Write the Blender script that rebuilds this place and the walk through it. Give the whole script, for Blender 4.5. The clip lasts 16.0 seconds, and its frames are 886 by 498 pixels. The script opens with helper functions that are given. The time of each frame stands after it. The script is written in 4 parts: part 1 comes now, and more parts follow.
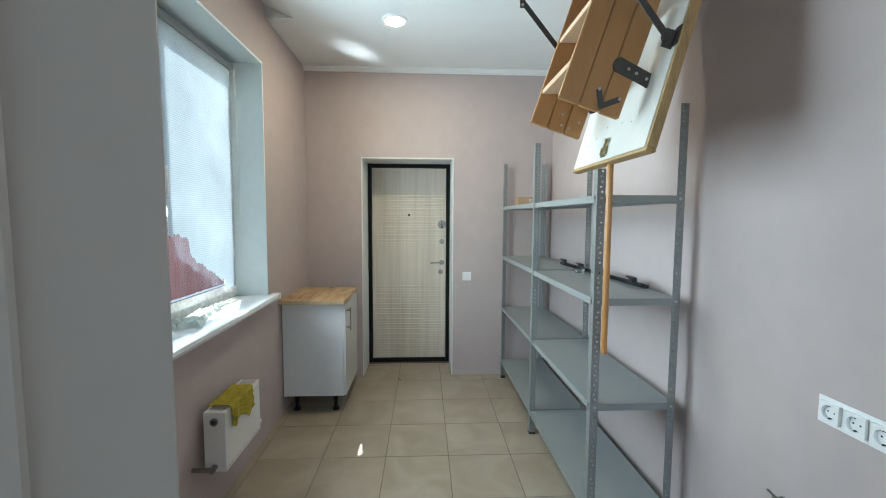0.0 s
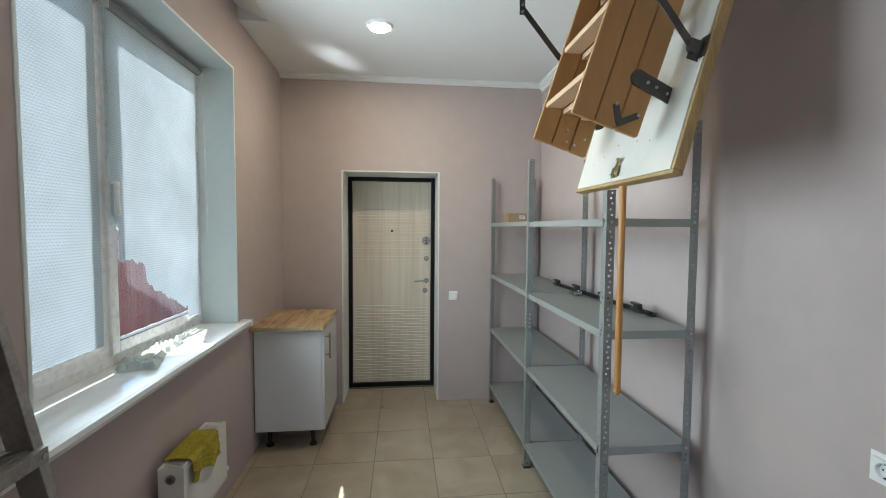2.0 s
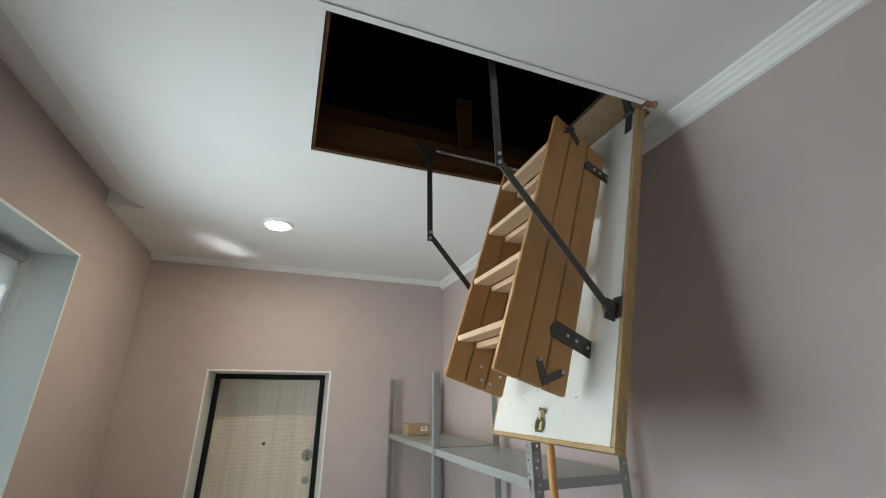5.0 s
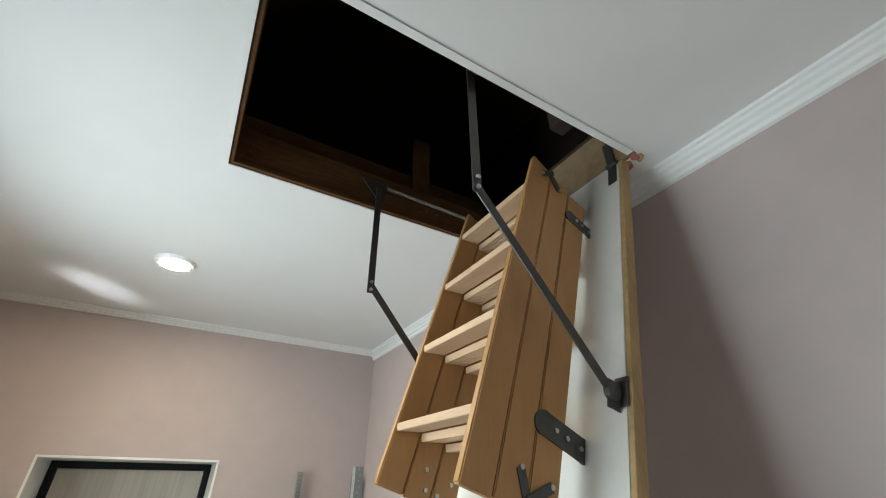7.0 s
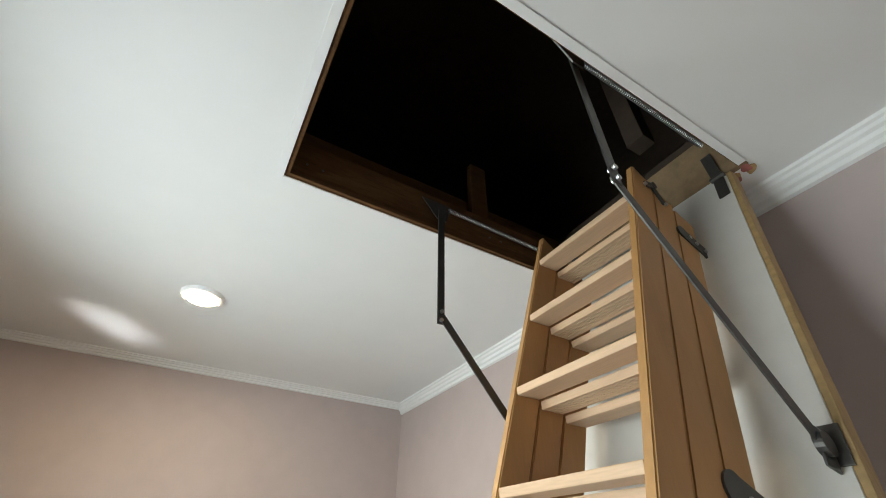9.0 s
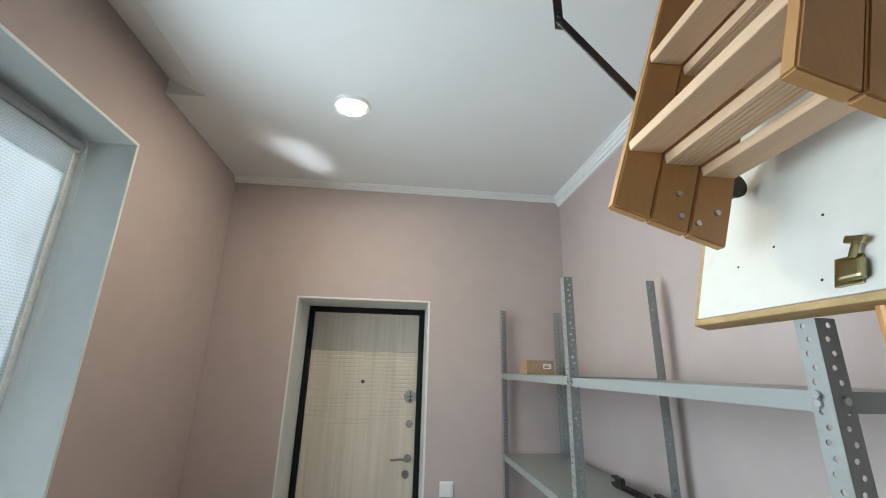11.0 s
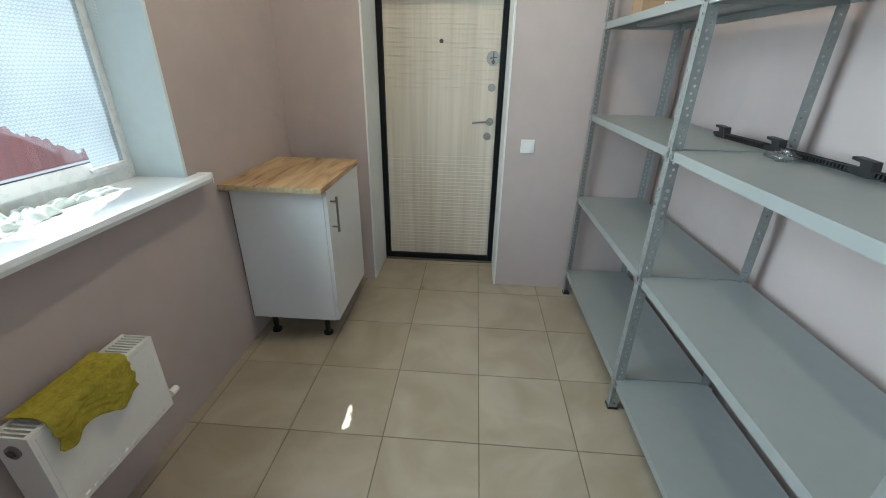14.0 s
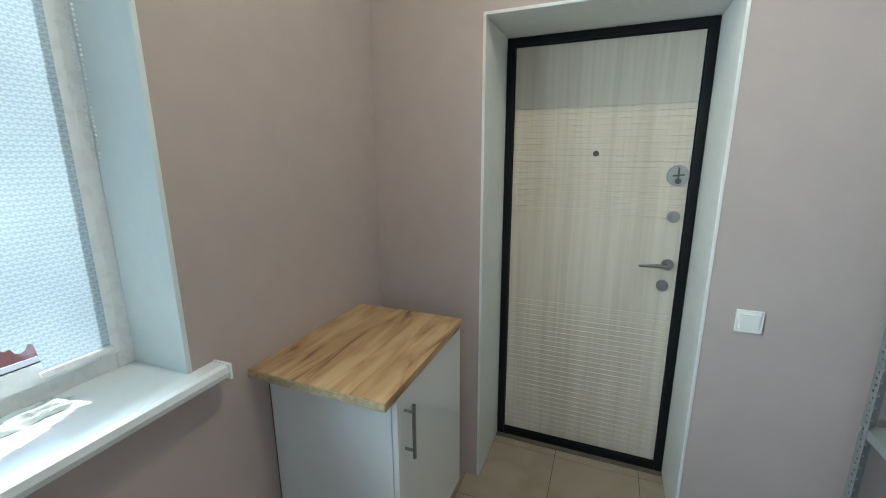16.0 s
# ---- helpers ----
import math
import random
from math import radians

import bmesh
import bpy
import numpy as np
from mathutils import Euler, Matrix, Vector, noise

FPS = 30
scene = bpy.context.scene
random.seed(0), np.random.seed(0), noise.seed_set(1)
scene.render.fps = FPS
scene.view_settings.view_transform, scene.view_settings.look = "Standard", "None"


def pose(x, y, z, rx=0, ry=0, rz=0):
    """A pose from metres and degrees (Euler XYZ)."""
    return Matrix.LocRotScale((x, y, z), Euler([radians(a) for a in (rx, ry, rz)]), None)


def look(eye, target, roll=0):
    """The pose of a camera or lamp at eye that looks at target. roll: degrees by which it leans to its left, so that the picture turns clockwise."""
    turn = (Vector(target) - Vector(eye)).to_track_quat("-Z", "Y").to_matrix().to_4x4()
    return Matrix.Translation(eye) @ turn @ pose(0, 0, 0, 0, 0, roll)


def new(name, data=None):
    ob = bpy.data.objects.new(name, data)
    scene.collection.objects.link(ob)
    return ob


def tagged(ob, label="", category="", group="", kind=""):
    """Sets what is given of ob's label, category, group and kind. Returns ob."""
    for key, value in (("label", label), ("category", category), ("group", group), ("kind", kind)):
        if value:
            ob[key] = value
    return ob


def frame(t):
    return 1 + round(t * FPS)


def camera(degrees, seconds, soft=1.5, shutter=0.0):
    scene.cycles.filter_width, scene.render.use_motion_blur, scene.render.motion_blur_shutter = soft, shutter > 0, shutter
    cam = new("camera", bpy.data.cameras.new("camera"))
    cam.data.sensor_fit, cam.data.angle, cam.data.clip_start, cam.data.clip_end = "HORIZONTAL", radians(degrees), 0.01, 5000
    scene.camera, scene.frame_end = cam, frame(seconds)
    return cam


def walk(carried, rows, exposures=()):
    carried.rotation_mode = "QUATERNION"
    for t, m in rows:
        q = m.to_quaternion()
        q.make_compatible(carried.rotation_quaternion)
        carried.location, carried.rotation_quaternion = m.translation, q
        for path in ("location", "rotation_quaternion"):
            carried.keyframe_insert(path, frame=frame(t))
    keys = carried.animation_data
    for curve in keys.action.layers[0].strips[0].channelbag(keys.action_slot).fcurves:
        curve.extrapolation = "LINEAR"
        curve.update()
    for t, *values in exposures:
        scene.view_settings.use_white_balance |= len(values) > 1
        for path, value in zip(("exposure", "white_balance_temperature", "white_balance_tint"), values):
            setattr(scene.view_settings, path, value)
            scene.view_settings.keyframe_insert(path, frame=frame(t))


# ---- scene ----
cam = camera(94.8, 16.0, soft=1.0)
PATH = [
    (0, (0.322, 0.225, 1.504), (0.415, 2.217, 1.353), 0.3),
    (0.5, (0.282, 0.338, 1.507), (0.421, 2.325, 1.326), 0.3),
    (1, (0.276, 0.379, 1.5), (0.451, 2.362, 1.303), 0.3),
    (1.5, (0.278, 0.4, 1.506), (0.472, 2.383, 1.325), 0.4),
    (2, (0.263, 0.425, 1.565), (0.465, 2.412, 1.462), 0.4),
    (2.5, (0.266, 0.448, 1.623), (0.484, 2.435, 1.685), 0.4),
    (3, (0.324, 0.5, 1.702), (0.584, 2.467, 1.959), 0.4),
    (3.5, (0.331, 0.57, 1.776), (0.666, 2.491, 2.217), 0.3),
    (4, (0.32, 0.618, 1.841), (0.755, 2.482, 2.424), 0.1),
    (6.3, (0.237, 0.811, 1.872), (1.09, 2.416, 2.707), 0.3),
    (6.5, (0.282, 0.863, 1.884), (1.148, 2.433, 2.769), 0.3),
    (7, (0.358, 0.985, 1.927), (1.228, 2.477, 2.936), 0.4),
    (7.5, (0.319, 1.107, 1.974), (1.184, 2.514, 3.102), 0.5),
    (8, (0.252, 1.235, 2.019), (1.113, 2.566, 3.239), 0.6),
    (8.2, (0.233, 1.255, 2.023), (1.091, 2.559, 3.272), 0.7),
    (10.3, (0.331, 1.288, 1.707), (0.78, 2.975, 2.682), 1.2),
    (10.5, (0.329, 1.284, 1.681), (0.714, 3.035, 2.567), 1.3),
    (11, (0.407, 1.372, 1.626), (0.597, 3.28, 2.194), 1.4),
    (11.5, (0.45, 1.42, 1.579), (0.502, 3.405, 1.822), 1.1),
    (12, (0.466, 1.442, 1.533), (0.427, 3.44, 1.467), 0.9),
    (12.5, (0.478, 1.462, 1.485), (0.384, 3.428, 1.131), 0.7),
    (13, (0.482, 1.476, 1.456), (0.371, 3.39, 0.886), 0.7),
    (13.5, (0.485, 1.484, 1.427), (0.374, 3.344, 0.701), 0.8),
    (14, (0.401, 1.515, 1.406), (0.276, 3.331, 0.576), 1.0),
    (14.5, (0.194, 1.662, 1.391), (0.019, 3.454, 0.521), 0.8),
    (15, (0.161, 1.806, 1.425), (-0.128, 3.609, 0.608), 0.4),
    (15.5, (0.23, 2.113, 1.512), (-0.257, 3.942, 0.866), 0.0),
    (16, (0.238, 2.403, 1.525), (-0.496, 4.21, 1.082), -0.3),
]
walk(cam, [(t, look(eye, target, roll)) for t, eye, target, roll in PATH],
     exposures=[(0, 2.1, 5850, 3), (0.5, 2.1, 5900, 3), (1.5, 1.9, 6150, 6), (2.5, 1.65, 6500, 9), (3.0, 1.5, 6850, 11), (4.0, 1.5, 6650, 11), (6.5, 1.75, 6400, 8), (8.0, 1.8, 6850, 11),
                (10.3, 1.8, 6450, 11), (11.0, 1.75, 6200, 9), (12.0, 1.7, 5950, 5), (12.5, 1.6, 5900, 4), (13.5, 1.95, 5950, 4), (14.5, 2.15, 5900, 2), (15.5, 2.05, 5750, 1), (16.0, 2.0, 5650, 0)])

# ---- world, sun, exposure ----
SUN_ELEV, SUN_AZ = 56.0, 25.0      # the light travels towards +x, turned by SUN_AZ towards +y
world = bpy.data.worlds.new("sky")
scene.world = world
world.use_nodes = True
wn = world.node_tree.nodes
sky = wn.new("ShaderNodeTexSky")
sky.sky_type, sky.sun_disc = "NISHITA", False
sky.sun_elevation, sky.sun_rotation = radians(SUN_ELEV), radians(270 + SUN_AZ)
wn["Background"].inputs["Strength"].default_value = 0.15
world.node_tree.links.new(sky.outputs[0], wn["Background"].inputs["Color"])
sun = new("sun", bpy.data.lights.new("sun", "SUN"))
sun.data.energy, sun.data.angle, sun.data.color = 5.0, radians(0.5), (1.0, 0.95, 0.88)
sun.matrix_world = pose(-6, 0, 6, 0, -(90 - SUN_ELEV), SUN_AZ)
# unseen fill lamp added behind the start of the walk, in an invented opening
hall_fill = new("hall_fill_lamp", bpy.data.lights.new("hall_fill_lamp", "AREA"))
hall_fill.data.shape, hall_fill.data.size, hall_fill.data.size_y = "RECTANGLE", 1.7, 1.5
hall_fill.data.energy, hall_fill.data.color = 1.6, (0.88, 0.96, 1.0)
hall_fill.matrix_world = look((0.55, -1.30, 1.55), (0.55, 2.0, 1.55))

# the sunlit blinds and the bright sky through them: one lamp in the window opening for each sash
for y, width in ((1.925, 0.50), (2.625, 0.70)):
    lamp = new("window_sky", bpy.data.lights.new("window_sky", "AREA"))
    lamp.data.shape, lamp.data.size, lamp.data.size_y, lamp.data.spread = "RECTANGLE", width, 1.40, radians(145)
    lamp.data.energy, lamp.data.color = 8.2 * width, (0.81, 0.93, 0.97)
    lamp.matrix_world = look((-0.772, y, 1.75), (0.235, y, 1.72))
# narrow lamp added over the sill to throw a streak on the ceiling
streak_lamp = new("ceiling_streak_lamp", bpy.data.lights.new("ceiling_streak_lamp", "AREA"))
streak_lamp.data.shape, streak_lamp.data.size, streak_lamp.data.size_y, streak_lamp.data.spread = "RECTANGLE", 0.05, 0.32, radians(9)
streak_lamp.data.energy, streak_lamp.data.color = 0.045, (0.92, 0.98, 1.0)
streak_lamp.matrix_world = look((-0.79, 2.80, 1.07), (-0.22, 3.66, 2.85))


# ---- materials ----
def material(name, colour, rough=0.5, metal=0.0, vary=0.0, scale=6.0, bump=0.0, bump_scale=60.0, spec=0.5, stretch=(1, 1, 1), second=None, coat=0.0):
    """A surface with a colour, a two-scale variation towards a second colour and fine relief."""
    m = bpy.data.materials.new(name)
    m.use_nodes = True
    n, l = m.node_tree.nodes, m.node_tree.links
    b = n["Principled BSDF"]
    b.inputs["Roughness"].default_value, b.inputs["Metallic"].default_value = rough, metal
    b.inputs["Specular IOR Level"].default_value = spec
    b.inputs["Coat Weight"].default_value = coat
    b.inputs["Base Color"].default_value = (*colour, 1)
    co = n.new("ShaderNodeTexCoord")
    mp = n.new("ShaderNodeMapping")
    mp.inputs["Scale"].default_value = stretch
    l.new(co.outputs["Object"], mp.inputs["Vector"])
    if vary:
        a, c = n.new("ShaderNodeTexNoise"), n.new("ShaderNodeTexNoise")
        for t, sc in ((a, scale), (c, scale * 7.3)):
            t.inputs["Scale"].default_value, t.inputs["Detail"].default_value = sc, 6
            l.new(mp.outputs[0], t.inputs["Vector"])
        add = n.new("ShaderNodeMath")
        add.operation = "ADD"
        l.new(a.outputs["Fac"], add.inputs[0])
        l.new(c.outputs["Fac"], add.inputs[1])
        ramp = n.new("ShaderNodeValToRGB")
        dark = second or tuple(x * (1 - vary) for x in colour)
        ramp.color_ramp.elements[0].color, ramp.color_ramp.elements[1].color = (*dark, 1), (*colour, 1)
        ramp.color_ramp.elements[0].position, ramp.color_ramp.elements[1].position = 0.36, 0.62
        half = n.new("ShaderNodeMath")
        half.operation = "MULTIPLY"
        half.inputs[1].default_value = 0.5
        l.new(add.outputs[0], half.inputs[0])
        l.new(half.outputs[0], ramp.inputs["Fac"])
        l.new(ramp.outputs["Color"], b.inputs["Base Color"])
        rr = n.new("ShaderNodeMapRange")
        rr.inputs["To Min"].default_value, rr.inputs["To Max"].default_value = max(0.02, rough - 0.07), min(1, rough + 0.07)
        l.new(c.outputs["Fac"], rr.inputs["Value"])
        l.new(rr.outputs[0], b.inputs["Roughness"])
    if bump:
        t, bp = n.new("ShaderNodeTexNoise"), n.new("ShaderNodeBump")
        t.inputs["Scale"].default_value, t.inputs["Detail"].default_value = bump_scale, 4
        l.new(mp.outputs[0], t.inputs["Vector"])
        bp.inputs["Strength"].default_value, bp.inputs["Distance"].default_value = bump, 0.002
        l.new(t.outputs["Fac"], bp.inputs["Height"])
        l.new(bp.outputs[0], b.inputs["Normal"])
    return m


M_WALL = material("mauve wall paint", (0.475, 0.403, 0.385), 0.75, vary=0.07, scale=1.3, bump=0.12, bump_scale=220, spec=0.3)
M_CEIL = material("white ceiling paint", (0.80, 0.81, 0.80), 0.6, vary=0.03, scale=0.8, bump=0.03, bump_scale=150, spec=0.3)
# slight cyan puts the window's blue light into the reveal's colour
M_REVEAL = material("white plaster", (0.72, 0.79, 0.79), 0.5, vary=0.05, scale=3, bump=0.15, bump_scale=90)
M_LINING = material("rough white niche plaster", (0.74, 0.75, 0.73), 0.65, vary=0.08, scale=4, bump=0.35, bump_scale=60)
# even grey offsets the hall lamp's light on the white lining
M_JAMB = material("greyed white frame paint", (0.42, 0.415, 0.385), 0.5, vary=0.05, scale=2, bump=0.02)
M_PVC = material("white plastic profile", (0.80, 0.81, 0.81), 0.28, vary=0.03, scale=4)
M_SILL = material("glossy white sill", (0.78, 0.81, 0.83), 0.09, vary=0.03, scale=5, spec=0.7)
M_GASKET = material("dark grey rubber gasket", (0.05, 0.05, 0.055), 0.6)
M_GROUT = material("grey grout", (0.15, 0.125, 0.10), 0.9, vary=0.25, scale=9, bump=0.3)
M_BLACK = material("black door frame paint", (0.012, 0.013, 0.015), 0.42, vary=0.3, scale=14, bump=0.1, bump_scale=80, spec=0.15)
M_CHROME = material("brushed chrome", (0.30, 0.295, 0.285), 0.32, 1.0, vary=0.1, scale=30)
M_STEELGREY = material("grey painted shelf steel", (0.295, 0.315, 0.308), 0.40, 0.15, vary=0.06, scale=3, bump=0.04, bump_scale=300)
M_POST = material("galvanised post steel", (0.29, 0.307, 0.303), 0.42, 0.3, vary=0.12, scale=14, bump=0.05, bump_scale=200)
M_BOLT = material("zinc bolt", (0.55, 0.56, 0.57), 0.3, 1.0, vary=0.1, scale=40)
M_GUN = material("dark grey steel fitting", (0.10, 0.098, 0.092), 0.42, 0.6, vary=0.2, scale=20, bump=0.06)
M_BRASS = material("yellow zinc latch", (0.36, 0.27, 0.10), 0.3, 1.0, vary=0.35, scale=40, second=(0.30, 0.30, 0.18))
M_WHITEBOARD = material("white lid board", (0.64, 0.63, 0.585), 0.5, vary=0.06, scale=3, bump=0.03)
M_STRINGER = material("varnished pine", (0.44, 0.235, 0.088), 0.45, vary=0.12, scale=3.0, stretch=(9, 9, 0.7), bump=0.06, bump_scale=40)
M_TREAD = material("pale beech tread", (0.60, 0.41, 0.26), 0.5, vary=0.16, scale=4, stretch=(9, 0.7, 9), bump=0.05, bump_scale=40)
M_EDGING = material("raw pine edging", (0.43, 0.29, 0.13), 0.55, vary=0.35, scale=5, stretch=(6, 1, 1), bump=0.15, bump_scale=60)
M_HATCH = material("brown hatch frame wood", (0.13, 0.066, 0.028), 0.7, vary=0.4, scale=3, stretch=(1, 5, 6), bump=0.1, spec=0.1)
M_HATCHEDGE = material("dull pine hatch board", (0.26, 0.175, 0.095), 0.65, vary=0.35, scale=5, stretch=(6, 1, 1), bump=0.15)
# brown wood darkened so that the space over the hatch looks unlit
M_ATTIC = material("attic timber darkened for lack of light", (0.055, 0.035, 0.022), 0.85, vary=0.5, scale=3, bump=0.2)
M_ROD = material("varnished wooden rod", (0.50, 0.24, 0.07), 0.35, vary=0.2, scale=5, stretch=(8, 8, 0.6))
M_CABINET = material("white cabinet board", (0.76, 0.77, 0.77), 0.38, vary=0.03, scale=3, bump=0.03, bump_scale=400)
M_GLOSS = material("glossy white cabinet door", (0.76, 0.76, 0.77), 0.07, vary=0.02, scale=3, coat=0.4)
M_DARKEDGE = material("brown board edge", (0.16, 0.10, 0.06), 0.6)
M_LEG = material("black plastic leg", (0.012, 0.012, 0.013), 0.4)
M_RAD = material("white radiator enamel", (0.78, 0.77, 0.74), 0.3, vary=0.04, scale=6)
M_CLOTH = material("yellow cleaning cloth", (0.43, 0.355, 0.05), 0.95, vary=0.35, scale=14, bump=0.8, bump_scale=420, spec=0.1)
M_ALU = material("worn aluminium", (0.42, 0.41, 0.39), 0.42, 0.75, vary=0.3, scale=12, bump=0.1, bump_scale=120)
M_ALU_DARK = material("grey ladder platform", (0.12, 0.125, 0.125), 0.5, 0.3, vary=0.3, scale=12)
M_RED = material("red ladder plastic", (0.35, 0.02, 0.02), 0.4)
M_BLACKPLASTIC = material("matt black plastic", (0.014, 0.014, 0.015), 0.45, vary=0.2, scale=30)
M_CARD = material("brown cardboard", (0.36, 0.24, 0.14), 0.85, vary=0.15, scale=9, bump=0.1)
M_LABEL = material("white paper label", (0.75, 0.74, 0.72), 0.7)
M_INK = material("dark print", (0.05, 0.05, 0.05), 0.7)
M_SWITCH = material("white switch plastic", (0.80, 0.80, 0.79), 0.25)
# near-black that paints the shade of holes and gaps
M_SHADE = material("near-black for shade in holes and gaps", (0.02, 0.02, 0.02), 0.7)
# grey carries the shaded side of the pale rolled-up cloth
M_ROLL = material("rolled blind cloth in shade grey", (0.34, 0.36, 0.36), 0.8, vary=0.2, scale=8, stretch=(1, 0.3, 9), bump=0.2, bump_scale=90)
# red lightened to carry the haze of the glass in front of the fence
M_FENCE = material("red brown fence", (0.36, 0.125, 0.11), 0.6, vary=0.25, scale=2, stretch=(1, 3, 0.4))
M_GROUND = material("dry ground", (0.20, 0.18, 0.15), 0.9, vary=0.3, scale=1.5, bump=0.4, bump_scale=12)
M_RUBBLE = material("crumpled white wrap", (0.50, 0.57, 0.55), 0.55, vary=0.1, scale=20, bump=0.6, bump_scale=120)


def laminate(name, light, dark, across, along, axis, rough=0.4, detail=1.0):
    """Printed wood: long streaks along one axis, over a broad variation."""
    m = material(name, light, rough)
    n, l = m.node_tree.nodes, m.node_tree.links
    b = n["Principled BSDF"]
    mp = n["Mapping"]
    mp.inputs["Scale"].default_value = tuple(along if i == axis else across for i in range(3))
    a, c = n.new("ShaderNodeTexNoise"), n.new("ShaderNodeTexNoise")
    a.inputs["Scale"].default_value, c.inputs["Scale"].default_value = 1.0, 3.7
    for t in (a, c):
        t.inputs["Detail"].default_value, t.inputs["Distortion"].default_value = 8, 0.6 * detail
        l.new(mp.outputs[0], t.inputs["Vector"])
    mix = n.new("ShaderNodeMath")
    mix.operation = "MULTIPLY_ADD"
    mix.inputs[1].default_value = 0.5
    l.new(a.outputs["Fac"], mix.inputs[0])
    hf = n.new("ShaderNodeMath")
    hf.operation = "MULTIPLY"
    hf.inputs[1].default_value = 0.5
    l.new(c.outputs["Fac"], hf.inputs[0])
    l.new(hf.outputs[0], mix.inputs[2])
    ramp = n.new("ShaderNodeValToRGB")
    ramp.color_ramp.elements[0].color, ramp.color_ramp.elements[1].color = (*dark, 1), (*light, 1)
    ramp.color_ramp.elements[0].position, ramp.color_ramp.elements[1].position = 0.38, 0.60
    l.new(mix.outputs[0], ramp.inputs["Fac"])
    l.new(ramp.outputs["Color"], b.inputs["Base Color"])
    return m


M_DOOR = laminate("pale ash door laminate", (0.66, 0.60, 0.515), (0.55, 0.49, 0.41), 11, 0.35, 2, 0.38)
M_TOP = laminate("oak worktop laminate", (0.52, 0.36, 0.195), (0.13, 0.065, 0.028), 5.0, 0.8, 1, 0.42, 2.2)
oak = M_TOP.node_tree.nodes["Color Ramp"].color_ramp
oak.elements[0].position, oak.elements[1].position = 0.385, 0.58
mid = oak.elements.new(0.455)
mid.color = (0.36, 0.22, 0.105, 1)
M_RAWEDGE = material("raw chipped chipboard edge", (0.52, 0.42, 0.25), 0.8, vary=0.5, scale=60, bump=0.8, bump_scale=180)


def tile_material():
    m = material("beige stone tile", (0.37, 0.31, 0.235), 0.30)
    n, l = m.node_tree.nodes, m.node_tree.links
    b = n["Principled BSDF"]
    info = n.new("ShaderNodeObjectInfo")
    shift = n.new("ShaderNodeVectorMath")
    shift.operation = "MULTIPLY_ADD"
    geo = n.new("ShaderNodeNewGeometry")
    comb = n.new("ShaderNodeCombineXYZ")
    for i in range(3):
        l.new(info.outputs["Random"], comb.inputs[i])
    shift.inputs[1].default_value = (31, 17, 5)
    l.new(comb.outputs[0], shift.inputs[0])
    l.new(geo.outputs["Position"], shift.inputs[2])
    a, c = n.new("ShaderNodeTexNoise"), n.new("ShaderNodeTexNoise")
    a.inputs["Scale"].default_value, a.inputs["Detail"].default_value, a.inputs["Distortion"].default_value = 2.6, 5, 1.2
    c.inputs["Scale"].default_value, c.inputs["Detail"].default_value = 60, 4
    for t in (a, c):
        l.new(shift.outputs[0], t.inputs["Vector"])
    ramp = n.new("ShaderNodeValToRGB")
    ramp.color_ramp.elements[0].color, ramp.color_ramp.elements[1].color = (0.315, 0.26, 0.19, 1), (0.40, 0.34, 0.265, 1)
    ramp.color_ramp.elements[0].position, ramp.color_ramp.elements[1].position = 0.35, 0.65
    l.new(a.outputs["Fac"], ramp.inputs["Fac"])
    l.new(ramp.outputs["Color"], b.inputs["Base Color"])
    rr = n.new("ShaderNodeMapRange")
    rr.inputs["To Min"].default_value, rr.inputs["To Max"].default_value = 0.22, 0.42
    l.new(a.outputs["Fac"], rr.inputs["Value"])
    l.new(rr.outputs[0], b.inputs["Roughness"])
    bp = n.new("ShaderNodeBump")
    bp.inputs["Strength"].default_value, bp.inputs["Distance"].default_value = 0.08, 0.002
    l.new(c.outputs["Fac"], bp.inputs["Height"])
    l.new(bp.outputs[0], b.inputs["Normal"])
    return m


M_TILE = tile_material()


